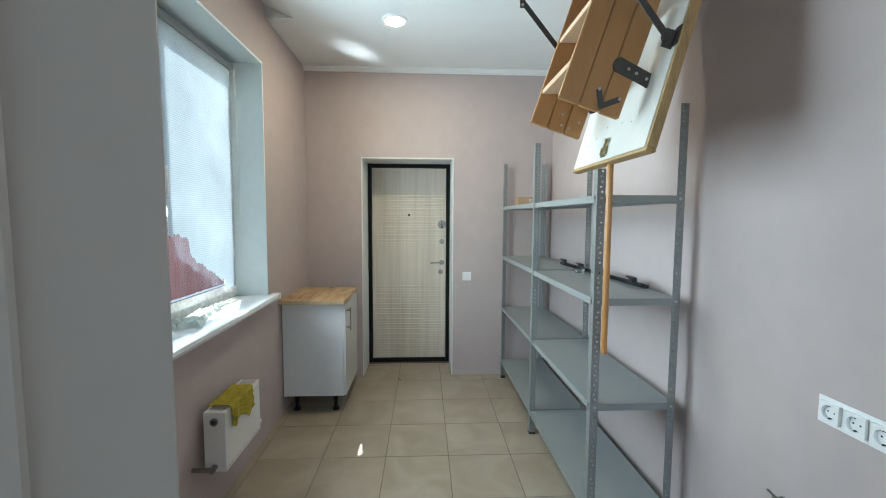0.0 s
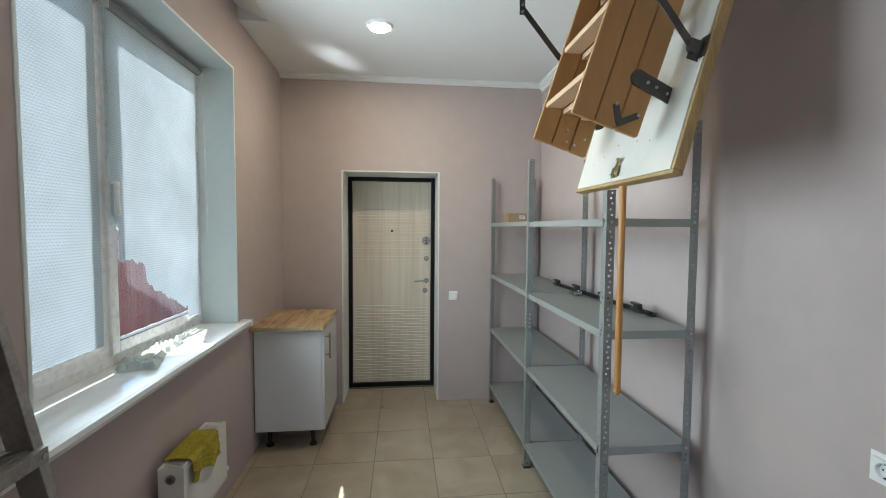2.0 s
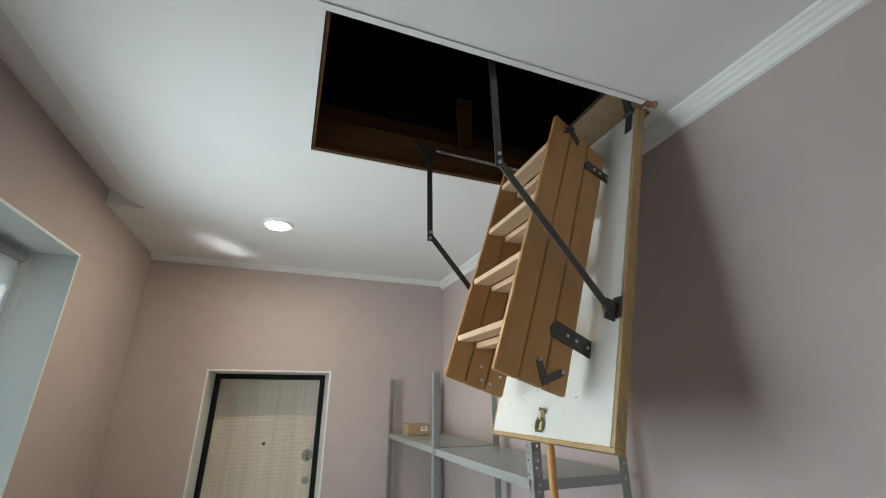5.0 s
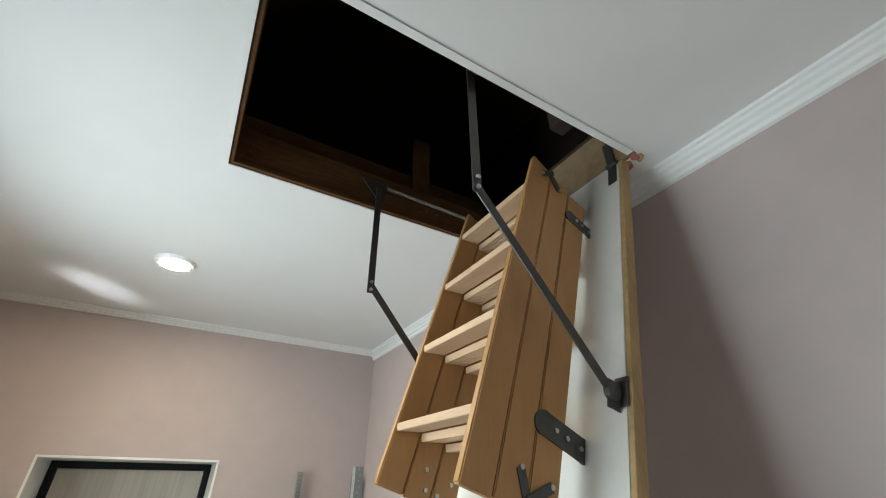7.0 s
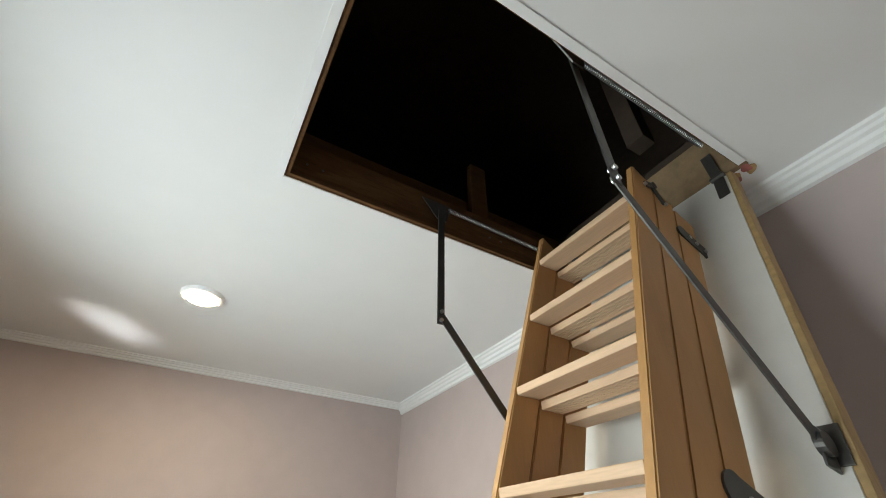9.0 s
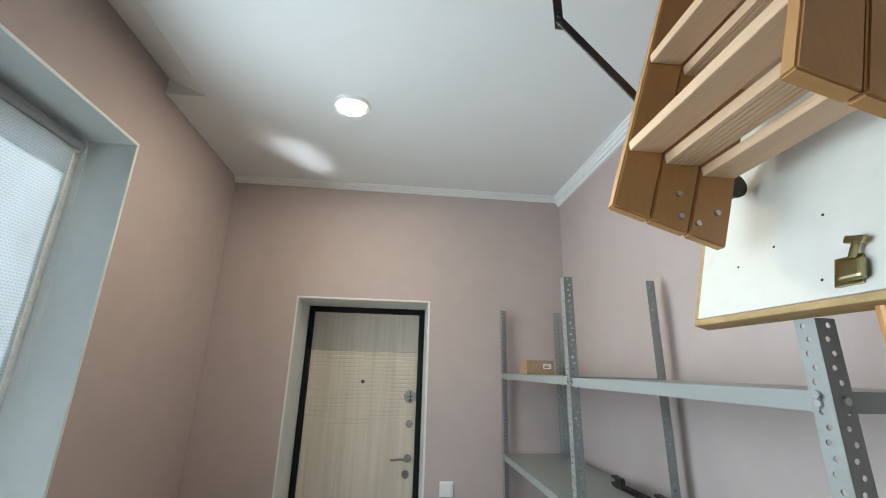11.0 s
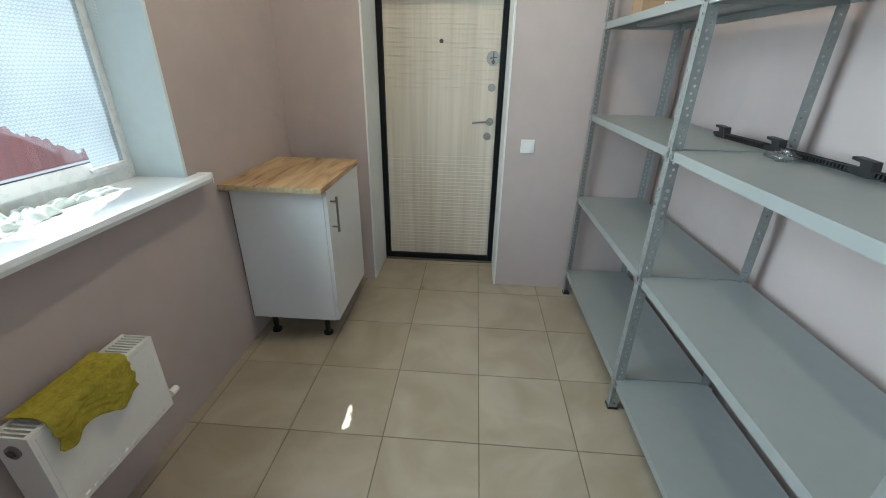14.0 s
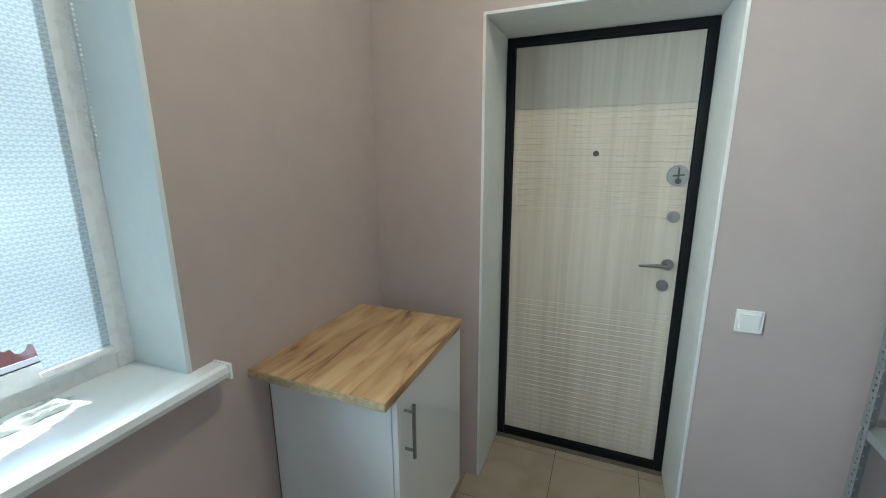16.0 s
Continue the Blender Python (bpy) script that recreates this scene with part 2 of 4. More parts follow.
def fabric_material():
    """Translucent honeycomb blind cloth."""
    m = bpy.data.materials.new("translucent honeycomb blind cloth")
    m.use_nodes = True
    n, l = m.node_tree.nodes, m.node_tree.links
    n.remove(n["Principled BSDF"])
    out = n["Material Output"]
    co = n.new("ShaderNodeTexCoord")
    mp = n.new("ShaderNodeMapping")
    mp.inputs["Scale"].default_value = (1, 66, 88)
    l.new(co.outputs["Object"], mp.inputs["Vector"])
    vor = n.new("ShaderNodeTexVoronoi")
    vor.feature = "DISTANCE_TO_EDGE"
    vor.inputs["Randomness"].default_value, vor.inputs["Scale"].default_value = 0.12, 1.0
    flat = n.new("ShaderNodeVectorMath")
    flat.operation = "MULTIPLY"
    flat.inputs[1].default_value = (0, 1, 1)
    l.new(mp.outputs[0], flat.inputs[0])
    sep, com = n.new("ShaderNodeSeparateXYZ"), n.new("ShaderNodeCombineXYZ")
    fl, hf = n.new("ShaderNodeMath"), n.new("ShaderNodeMath")
    fl.operation, hf.operation = "FLOOR", "MULTIPLY_ADD"
    hf.inputs[1].default_value = 0.5
    l.new(flat.outputs[0], sep.inputs[0])
    l.new(sep.outputs["Z"], fl.inputs[0])
    l.new(fl.outputs[0], hf.inputs[0])
    l.new(sep.outputs["Y"], hf.inputs[2])
    l.new(hf.outputs[0], com.inputs["Y"])
    l.new(sep.outputs["Z"], com.inputs["Z"])
    l.new(com.outputs[0], vor.inputs["Vector"])
    ramp = n.new("ShaderNodeValToRGB")
    ramp.color_ramp.elements[0].color, ramp.color_ramp.elements[1].color = (0.46, 0.55, 0.61, 1), (0.61, 0.71, 0.79, 1)
    ramp.color_ramp.elements[0].position, ramp.color_ramp.elements[1].position = 0.05, 0.28
    l.new(vor.outputs["Distance"], ramp.inputs["Fac"])
    big = n.new("ShaderNodeTexNoise")
    big.inputs["Scale"].default_value, big.inputs["Detail"].default_value = 3.0, 6
    l.new(co.outputs["Object"], big.inputs["Vector"])
    br = n.new("ShaderNodeMapRange")
    br.inputs["From Min"].default_value, br.inputs["From Max"].default_value = 0.3, 0.7
    br.inputs["To Min"].default_value, br.inputs["To Max"].default_value = 0.78, 1.0
    l.new(big.outputs["Fac"], br.inputs["Value"])
    mul = n.new("ShaderNodeVectorMath")
    mul.operation = "SCALE"
    l.new(ramp.outputs["Color"], mul.inputs[0])
    l.new(br.outputs[0], mul.inputs["Scale"])
    bp = n.new("ShaderNodeBump")
    bp.inputs["Strength"].default_value, bp.inputs["Distance"].default_value = 0.6, 0.003
    l.new(vor.outputs["Distance"], bp.inputs["Height"])
    d, t = n.new("ShaderNodeBsdfDiffuse"), n.new("ShaderNodeBsdfTranslucent")
    for s in (d, t):
        l.new(mul.outputs[0], s.inputs["Color"])
        l.new(bp.outputs[0], s.inputs["Normal"])
    mix = n.new("ShaderNodeMixShader")
    mix.inputs[0].default_value = 0.22
    l.new(d.outputs[0], mix.inputs[1])
    l.new(t.outputs[0], mix.inputs[2])
    l.new(mix.outputs[0], out.inputs["Surface"])
    return m


M_BLIND = fabric_material()


def glass_material(name, tint=(0.93, 0.97, 0.96)):
    m = bpy.data.materials.new(name)
    m.use_nodes = True
    n, l = m.node_tree.nodes, m.node_tree.links
    n.remove(n["Principled BSDF"])
    tr, gl, mix = n.new("ShaderNodeBsdfTransparent"), n.new("ShaderNodeBsdfGlossy"), n.new("ShaderNodeMixShader")
    tr.inputs["Color"].default_value = (*tint, 1)
    gl.inputs["Roughness"].default_value = 0.03
    mix.inputs[0].default_value = 0.07
    l.new(tr.outputs[0], mix.inputs[1])
    l.new(gl.outputs[0], mix.inputs[2])
    l.new(mix.outputs[0], n["Material Output"].inputs["Surface"])
    return m


M_GLASS = glass_material("window glass")
M_BAG = glass_material("clear plastic bag", (0.86, 0.88, 0.88))
M_BAG.node_tree.nodes["Mix Shader"].inputs[0].default_value = 0.3


def glow(name, colour, strength):
    m = bpy.data.materials.new(name)
    m.use_nodes = True
    b = m.node_tree.nodes["Principled BSDF"]
    b.inputs["Base Color"].default_value = (0.8, 0.8, 0.78, 1)
    b.inputs["Emission Color"].default_value, b.inputs["Emission Strength"].default_value = (*colour, 1), strength
    return m


M_LAMP = glow("warm lamp diffuser", (1.0, 0.84, 0.58), 95.0)


# ---- building helpers ----
def box(bm, x0, x1, y0, y1, z0, z1, bevel=0.0, m=None):
    """A box from bounds, with rounded edges if bevel is given; m turns and moves it."""
    r = bmesh.ops.create_cube(bm, size=1)
    vs = r["verts"]
    bmesh.ops.scale(bm, vec=(x1 - x0, y1 - y0, z1 - z0), verts=vs)
    bmesh.ops.translate(bm, vec=((x0 + x1) / 2, (y0 + y1) / 2, (z0 + z1) / 2), verts=vs)
    if m is not None:
        bmesh.ops.transform(bm, matrix=m, verts=vs)
    if bevel:
        es = list({e for v in vs for e in v.link_edges})
        bmesh.ops.bevel(bm, geom=es, offset=bevel, segments=2, affect="EDGES", profile=0.6)
    return bm


def rod(bm, p, q, r, seg=12, r2=None, cap=True):
    """A round bar from p to q."""
    p, q = Vector(p), Vector(q)
    d = q - p
    m = Matrix.Translation((p + q) / 2) @ d.to_track_quat("Z", "Y").to_matrix().to_4x4()
    bmesh.ops.create_cone(bm, cap_ends=cap, segments=seg, radius1=r, radius2=r if r2 is None else r2, depth=d.length, matrix=m)
    return bm


def bar(bm, p, q, wide, thick, side, bevel=0.0):
    """A flat bar from p to q; side: the direction of its thickness."""
    p, q = Vector(p), Vector(q)
    w = (q - p).normalized()
    v = (Vector(side) - w * Vector(side).dot(w)).normalized()
    u = v.cross(w)
    m = Matrix((u, v, w)).transposed().to_4x4()
    m.translation = p
    return box(bm, -wide / 2, wide / 2, -thick / 2, thick / 2, 0, (q - p).length, bevel, m)


def prism(bm, pts, axis, a, b):
    """A polygon in the plane across an axis, drawn out from a to b along it."""
    def at(p, w):
        c = list(p)
        c.insert(axis, w)
        return bm.verts.new(c)
    lo, hi = [at(p, a) for p in pts], [at(p, b) for p in pts]
    bm.faces.new(lo)
    bm.faces.new(hi[::-1])
    for i in range(len(pts)):
        j = (i + 1) % len(pts)
        bm.faces.new((lo[i], hi[i], hi[j], lo[j]))
    bmesh.ops.recalc_face_normals(bm, faces=bm.faces)
    return bm


def mesh_of(name, bm, mat, smooth=False):
    me = bpy.data.meshes.new(name)
    bm.to_mesh(me)
    bm.free()
    me.materials.append(mat)
    if smooth:
        me.polygons.foreach_set("use_smooth", [True] * len(me.polygons))
    return me


def part(name, bm, mat, parent=None, label="", smooth=False):
    ob = new(name, mesh_of(name, bm, mat, smooth))
    ob.parent = parent
    return tagged(ob, label)


def share(name, mesh, parent, m=None, label=""):
    ob = new(name, mesh)
    ob.parent = parent
    if m is not None:
        ob.matrix_basis = m
    return tagged(ob, label)


def thing(name, m, label, category, group="", kind=""):
    ob = new(name)
    ob.empty_display_size = 0.1
    ob.matrix_basis = m
    return tagged(ob, label, category, group, kind)


def solid(name, bm, mat, label, category="", kind="", smooth=False):
    ob = new(name, mesh_of(name, bm, mat, smooth))
    return tagged(ob, label, category, kind=kind)


B = bmesh.new

# ---- the plan ----
WX, NY, CZ = -0.755, 4.04, 2.850            # west wall, north wall, ceiling
EAST = lambda y: 1.527 - 0.0042 * (y - 1.4)   # the east wall runs slightly inwards
SY0, SY1 = 0.12, 0.352                        # south wall with the doorway the walk starts in
WIN = (1.63, 3.063, 0.968, 2.528)             # window opening: y0, y1, z0, z1
NICHE = (-0.254, 0.594, 2.056)                # door niche: x0, x1, z1
HATCH = (0.261, 1.354, 1.531, 2.224)           # ceiling hatch: x0, x1, y0, y1


# ---- structure ----
bm = B()
box(bm, -1.03, WX, -1.4, WIN[0], -0.1, 3.0)
box(bm, -1.03, WX, WIN[1], 4.6, -0.1, 3.0)
box(bm, -1.03, WX, WIN[0], WIN[1], -0.1, WIN[2] - 0.045)
box(bm, -1.03, WX, WIN[0], WIN[1], WIN[3], 3.0)
solid("wall_west", bm, M_WALL, "matt mauve painted wall with a deep window opening", "wall", "structure")

bm = B()
box(bm, WX, NICHE[0], NY, 4.6, -0.1, 3.0)
box(bm, NICHE[1], 1.8, NY, 4.6, -0.1, 3.0)
box(bm, NICHE[0], NICHE[1], NY, 4.6, NICHE[2], 3.0)
box(bm, NICHE[0], NICHE[1], 4.47, 4.6, -0.1, NICHE[2])
solid("wall_north", bm, M_WALL, "matt mauve painted wall with a deep door niche", "wall", "structure")

bm = B()
prism(bm, [(EAST(-1.4), -1.4), (1.9, -1.4), (1.9, NY), (EAST(NY), NY)], 2, -0.1, 3.0)
solid("wall_east", bm, M_WALL, "plain matt mauve painted wall behind the shelving", "wall", "structure")

bm = B()
box(bm, WX, 0.198, SY0, SY1, -0.1, 3.0)
solid("wall_south", bm, M_WALL, "mauve painted end of a partition wall", "wall", "structure")
# unseen closing wall; its opening is invented to hold the fill lamp
bm = B()
box(bm, WX, -0.32, -1.4, -1.25, -0.1, 3.0)
box(bm, 1.42, EAST(-1.2), -1.4, -1.25, -0.1, 3.0)
box(bm, -0.32, 1.42, -1.4, -1.25, -0.1, 0.78)
box(bm, -0.32, 1.42, -1.4, -1.25, 2.32, 3.0)
solid("wall_hall", bm, M_WALL, "unseen mauve end wall, its opening invented for the fill lamp", "wall", "structure")

# white lining on the end of the partition, greyed for its shade, with its stop
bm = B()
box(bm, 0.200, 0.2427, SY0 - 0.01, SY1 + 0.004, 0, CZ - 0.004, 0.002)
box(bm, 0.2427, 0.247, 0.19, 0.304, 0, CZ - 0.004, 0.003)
solid("trim_doorway", bm, M_JAMB, "white lining on the passage jamb, its shade put into a grey colour", "door frame", "structure")

# ceiling with the hatch opening and the curtain recess
bm = B()
T = 0.11
XR = -0.567
HX0, HX1, HY0, HY1 = HATCH[0] - 0.023, HATCH[1] + 0.023, HATCH[2] - 0.023, HATCH[3] + 0.023
box(bm, XR, 1.7, -1.4, HY0, CZ, CZ + T)
box(bm, XR, 1.7, HY1, 4.2, CZ, CZ + T)
box(bm, XR, HX0, HY0, HY1, CZ, CZ + T)
box(bm, HX1, 1.7, HY0, HY1, CZ, CZ + T)
box(bm, WX - 0.02, XR, 3.145, 4.2, CZ, CZ + T)
prism(bm, [(XR, CZ), (XR, CZ + T), (WX - 0.02, CZ + T + 0.09), (WX - 0.02, CZ + 0.092)], 1, -1.4, 3.145)
solid("ceiling", bm, M_CEIL, "smooth white ceiling with a hatch and a sloped curtain recess", "ceiling", "structure")

# crown moulding: ribbed strip along the east wall, plain narrow cove along the north wall
PROF = [(0, 0), (0.062, 0), (0.060, -0.010), (0.050, -0.014), (0.046, -0.024), (0.034, -0.030), (0.030, -0.042), (0.018, -0.048), (0.015, -0.062), (0, -0.066)]
bm = B()
lo = [bm.verts.new((EAST(SY1) - u * 0.76, SY1, CZ + v)) for u, v in PROF]
hi = [bm.verts.new((EAST(NY) - u * 0.76, NY, CZ + v)) for u, v in PROF]
for i in range(len(PROF) - 1):
    bm.faces.new((lo[i], lo[i + 1], hi[i + 1], hi[i]))
bmesh.ops.recalc_face_normals(bm, faces=bm.faces)
solid("trim_cornice_east", bm, M_CEIL, "ribbed white foam cornice under the ceiling", "cornice", "structure")
bm = B()
lo = [bm.verts.new((WX, NY - u * 0.8, CZ + v * 0.55)) for u, v in PROF]
hi = [bm.verts.new((EAST(NY), NY - u * 0.8, CZ + v * 0.55)) for u, v in PROF]
for i in range(len(PROF) - 1):
    bm.faces.new((lo[i], lo[i + 1], hi[i + 1], hi[i]))
bmesh.ops.recalc_face_normals(bm, faces=bm.faces)
solid("trim_cornice_north", bm, M_CEIL, "narrow white foam cornice above the door", "cornice", "structure")

# white plaster linings of the window opening and of the door niche
bm = B()
box(bm, -0.99, WX + 0.003, WIN[1] - 0.012, WIN[1] + 0.002, WIN[2], WIN[3], 0.002)
box(bm, -0.99, WX + 0.003, WIN[0] - 0.002, WIN[0] + 0.012, WIN[2], WIN[3], 0.002)
box(bm, -0.99, WX + 0.003, WIN[0], WIN[1], WIN[3] - 0.012, WIN[3] + 0.002, 0.002)
solid("trim_window_reveal", bm, M_REVEAL, "white plastered reveal of the window", "reveal", "structure")
bm = B()
box(bm, NICHE[0] - 0.002, NICHE[0] + 0.010, NY - 0.003, 4.388, 0, NICHE[2], 0.002)
box(bm, NICHE[1] - 0.010, NICHE[1] + 0.002, NY - 0.003, 4.388, 0, NICHE[2], 0.002)
box(bm, NICHE[0], NICHE[1], NY - 0.003, 4.388, NICHE[2] - 0.010, NICHE[2] + 0.002, 0.002)
solid("trim_niche_lining", bm, M_LINING, "rough white plastered lining of the door niche", "reveal", "structure")

# attic over the hatch: a closed box with the gloom in its colour
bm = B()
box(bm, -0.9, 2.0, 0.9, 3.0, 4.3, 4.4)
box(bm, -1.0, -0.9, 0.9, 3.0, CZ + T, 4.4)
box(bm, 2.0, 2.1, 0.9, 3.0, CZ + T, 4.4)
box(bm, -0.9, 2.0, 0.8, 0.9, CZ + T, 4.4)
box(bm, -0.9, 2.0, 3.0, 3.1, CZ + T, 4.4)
solid("attic", bm, M_ATTIC, "closed timber attic box over the hatch, its gloom put into the colour", "attic", "structure")

# ---- outside ----
bm = B()
box(bm, -400, -1.0, -400, 400, -0.35, -0.25)
solid("ground", bm, M_GROUND, "dry trodden yard ground", "ground", "structure")
fence = thing("fence", pose(-4.2, 2.5, -0.25), "red-brown corrugated metal yard fence", "fence")
bm = B()
pts = []
for i in range(0, 161):
    pts.append((0.02 * (1 if (i // 2) % 2 else -1), -8 + i * 0.1))
lo = [bm.verts.new((x, y, 0.05)) for x, y in pts]
hi = [bm.verts.new((x, y, 1.75)) for x, y in pts]
for i in range(len(pts) - 1):
    bm.faces.new((lo[i], lo[i + 1], hi[i + 1], hi[i]))
part("sheet", bm, M_FENCE, fence)
post_mesh = mesh_of("post", box(B(), -0.09, -0.03, -0.03, 0.03, 0, 1.7), M_GUN)
for k in range(7):
    share("post", post_mesh, fence, pose(0, -7.5 + 2.5 * k, 0))


# ---- window ----
win = thing("window_1", pose(-0.975, 0, 0), "white plastic two-sash window with a roller blind on each sash", "window", kind="structure")
FX0, FX1 = -0.035, 0.012


def frame_ring(y0, y1, z0, z1, w, x0, x1, bevel=0.003):
    bm = B()
    box(bm, x0, x1, y0, y0 + w, z0, z1, bevel)
    box(bm, x0, x1, y1 - w, y1, z0, z1, bevel)
    box(bm, x0, x1, y0 + w, y1 - w, z0, z0 + w, bevel)
    box(bm, x0, x1, y0 + w, y1 - w, z1 - w, z1, bevel)
    return bm


YM = 2.222                                       # middle of the mullion
part("window_frame", frame_ring(WIN[0] - 0.01, WIN[1], WIN[2], WIN[3], 0.055, FX0, FX1), M_PVC, win)
part("mullion", box(B(), FX0, FX1, YM - 0.035, YM + 0.035, WIN[2] + 0.05, WIN[3] - 0.05, 0.004), M_PVC, win)
for y0, y1 in ((WIN[0] + 0.04, YM - 0.030), (YM + 0.030, WIN[1] - 0.045)):
    sash = part("sash", frame_ring(y0, y1, WIN[2] + 0.045, WIN[3] - 0.045, 0.052, -0.028, 0.024, 0.005), M_PVC, win)
    part("gasket", frame_ring(y0 + 0.049, y1 - 0.049, WIN[2] + 0.094, WIN[3] - 0.094, 0.006, -0.014, 0.021, 0.0), M_GASKET, sash)
    pane = part("pane", box(B(), -0.010, -0.004, y0 + 0.05, y1 - 0.05, WIN[2] + 0.095, WIN[3] - 0.095), M_GLASS, sash)
    pane.visible_shadow = False
bm = B()
box(bm, 0.024, 0.034, YM + 0.020, YM + 0.046, 1.625, 1.765, 0.004)
box(bm, 0.034, 0.066, YM + 0.026, YM + 0.042, 1.735, 1.751, 0.004)
box(bm, 0.052, 0.068, YM + 0.024, YM + 0.044, 1.605, 1.751, 0.006)
part("window_handle", bm, M_PVC, win, "white lever handle", True)

# sill board
bm = B()
prism(bm, [(-0.985, WIN[2]), (-0.985, WIN[2] - 0.04), (-0.69, WIN[2] - 0.04), (-0.675, WIN[2] - 0.035), (-0.67, WIN[2] - 0.02), (-0.675, WIN[2] - 0.004), (-0.69, WIN[2])], 1, 1.44, 3.128)
for v in bm.verts:                                 # front edge sheared to fit the camera's view
    if v.co.x > -0.8:
        v.co.x += -0.024 + (3.128 - v.co.y) * 0.020
sill = solid("window_sill", bm, M_SILL, "glossy white plastic window sill board", "window sill", "structure")
bm = B()
box(bm, -0.756, -0.692, 3.128, 3.136, WIN[2] - 0.043, WIN[2] + 0.003, 0.002)
part("end_cap", bm, M_PVC, sill)


def torn(y):
    """Height of the torn lower edge of the cloth on the window's clear sash."""
    ragged = 0.022 * noise.noise((y * 26, 0.3, 0)) + 0.016 * noise.noise((y * 90, 1.7, 0))
    if y > 2.84:
        return 1.048
    base = 1.415
    for y0, y1, drop in ((2.28, 2.43, 0.03), (2.43, 2.475, 0.11), (2.475, 2.64, 0.075), (2.64, 2.80, 0.09)):
        base -= drop * min(1.0, max(0.0, (y - y0) / (y1 - y0)))
    return base + ragged


def blind(name, y0, y1, low, gap, label):
    b = thing(name, pose(-0.943, 0, 0), label, "roller blind", "window blinds")
    part("roller_tube", rod(B(), (0.010, y0 - 0.015, 2.470), (0.010, y1 + 0.015, 2.470), 0.021, 24), M_ROLL, b, "rolled-up cloth on its tube, greyed for its shaded side")
    for ye in (y0 - 0.019, y1 + 0.015):
        part("end_bracket", box(B(), -0.010, 0.034, ye, ye + 0.004, 2.440, 2.496, 0.001), M_PVC, b)
    bm = B()
    ny, nz = 90, 90
    grid = {}
    for i in range(ny + 1):
        y = y0 + (y1 - y0) * i / ny
        zl = low(y)
        for k in range(nz + 1):
            y = y0 + (y1 - y0) * i / ny
            z = zl + (2.470 - zl) * k / nz
            y += gap(z) * (1 - i / ny)
            x = 0.004 + 0.0025 * noise.noise((y * 5, z * 4, 0.2)) + 0.004 * max(0, 1 - (z - zl) / 0.12) * noise.noise((y * 16, z * 9, 3))
            grid[i, k] = bm.verts.new((x, y, z))
    for i in range(ny):
        for k in range(nz):
            if abs(grid[i, k].co.z - grid[i + 1, k].co.z) < 0.12 or k > 0:
                bm.faces.new((grid[i, k], grid[i + 1, k], grid[i + 1, k + 1], grid[i, k + 1]))
    part("cloth", bm, M_BLIND, b, "bluish white honeycomb cloth", True)
    return b


ba = blind("roller_blind", WIN[0] + 0.055, YM - 0.032, lambda y: 1.075, lambda z: 0.0, "white honeycomb roller blind pulled down, with a bottom bar")
part("bottom_bar", box(B(), -0.002, 0.010, WIN[0] + 0.05, YM - 0.030, 1.060, 1.078, 0.003), M_PVC, ba)
bb = blind("roller_blind", YM + 0.032, WIN[1] - 0.075, torn, lambda z: 0.04 * min(1.0, max(0.0, (1.62 - z) / 0.08)) * (1 + 0.3 * noise.noise((z * 14, 0, 0))), "white honeycomb roller blind with its lower corner torn off")
part("bottom_bar", box(B(), -0.002, 0.010, 2.84, WIN[1] - 0.07, 1.030, 1.046, 0.003), M_PVC, bb)
# pull chain of beads in a long loop
bm = B()
for k in range(90):
    z = 2.46 - k * 0.0105
    for dy in (-0.006, 0.006):
        bmesh.ops.create_icosphere(bm, subdivisions=1, radius=0.0032, matrix=pose(0.028 + 0.01 * (k / 90), WIN[1] - 0.052 + dy + 0.01 * math.sin(k / 40), z))
part("pull_chain", bm, M_PVC, bb, "white beaded pull chain")


# ---- entrance door in its niche ----
DX0, DX1, DY = NICHE[0] + 0.003, NICHE[1] - 0.003, 4.390
door = thing("door_1", pose(0, DY, 0), "closed pale ash laminate entrance door in a black metal frame", "door", kind="structure")
bm = B()
box(bm, DX0, DX0 + 0.042, 0, 0.06, 0.004, 2.054, 0.004)
box(bm, DX1 - 0.042, DX1, 0, 0.06, 0.004, 2.054, 0.004)
box(bm, DX0 + 0.042, DX1 - 0.042, 0, 0.06, 2.010, 2.054, 0.004)
box(bm, DX0 + 0.042, DX1 - 0.042, 0, 0.06, 0.004, 0.045, 0.004)
part("door_frame", bm, M_BLACK, door, "black painted steel frame")
# black paint run unevenly onto the niche lining round the frame
for side, a, b in (("x", DX0 + 0.0075, 1), ("x", DX1 - 0.0075, -1), ("z", NICHE[2] - 0.0105, -1)):
    bm = B()
    rows = []
    lo, hi = (0.0, 2.045) if side == "x" else (DX0 + 0.008, DX1 - 0.008)
    for k in range(121):
        w = lo + (hi - lo) * k / 120
        run = 0.004 + 0.006 * abs(noise.noise((w * 9, a * 7, 0.5))) + 0.003 * noise.noise((w * 41, a * 7, 2.5))
        rows.append([bm.verts.new((a + b * 0.0012, yy, w) if side == "x" else (w, yy, a + b * 0.0012)) for yy in (0.002, -max(0.001, run))])
    for p, q in zip(rows, rows[1:]):
        bm.faces.new((p[0], p[1], q[1], q[0]))
    bmesh.ops.solidify(bm, geom=bm.faces[:], thickness=0.0008)
    part("paint_edge", bm, M_BLACK, door, "uneven black paint edge")
prof = [(0.05, 0.05), (0.016, 0.05)]
PITCH = 0.0265
for z0, z1 in ((0.09, 0.82), (1.255, 1.745)):
    z = z0
    while z < z1:
        prof += [(0.016, z), (0.0182, z + 0.0025), (0.0182, z + 0.0045), (0.016, z + 0.007)]
        z += PITCH
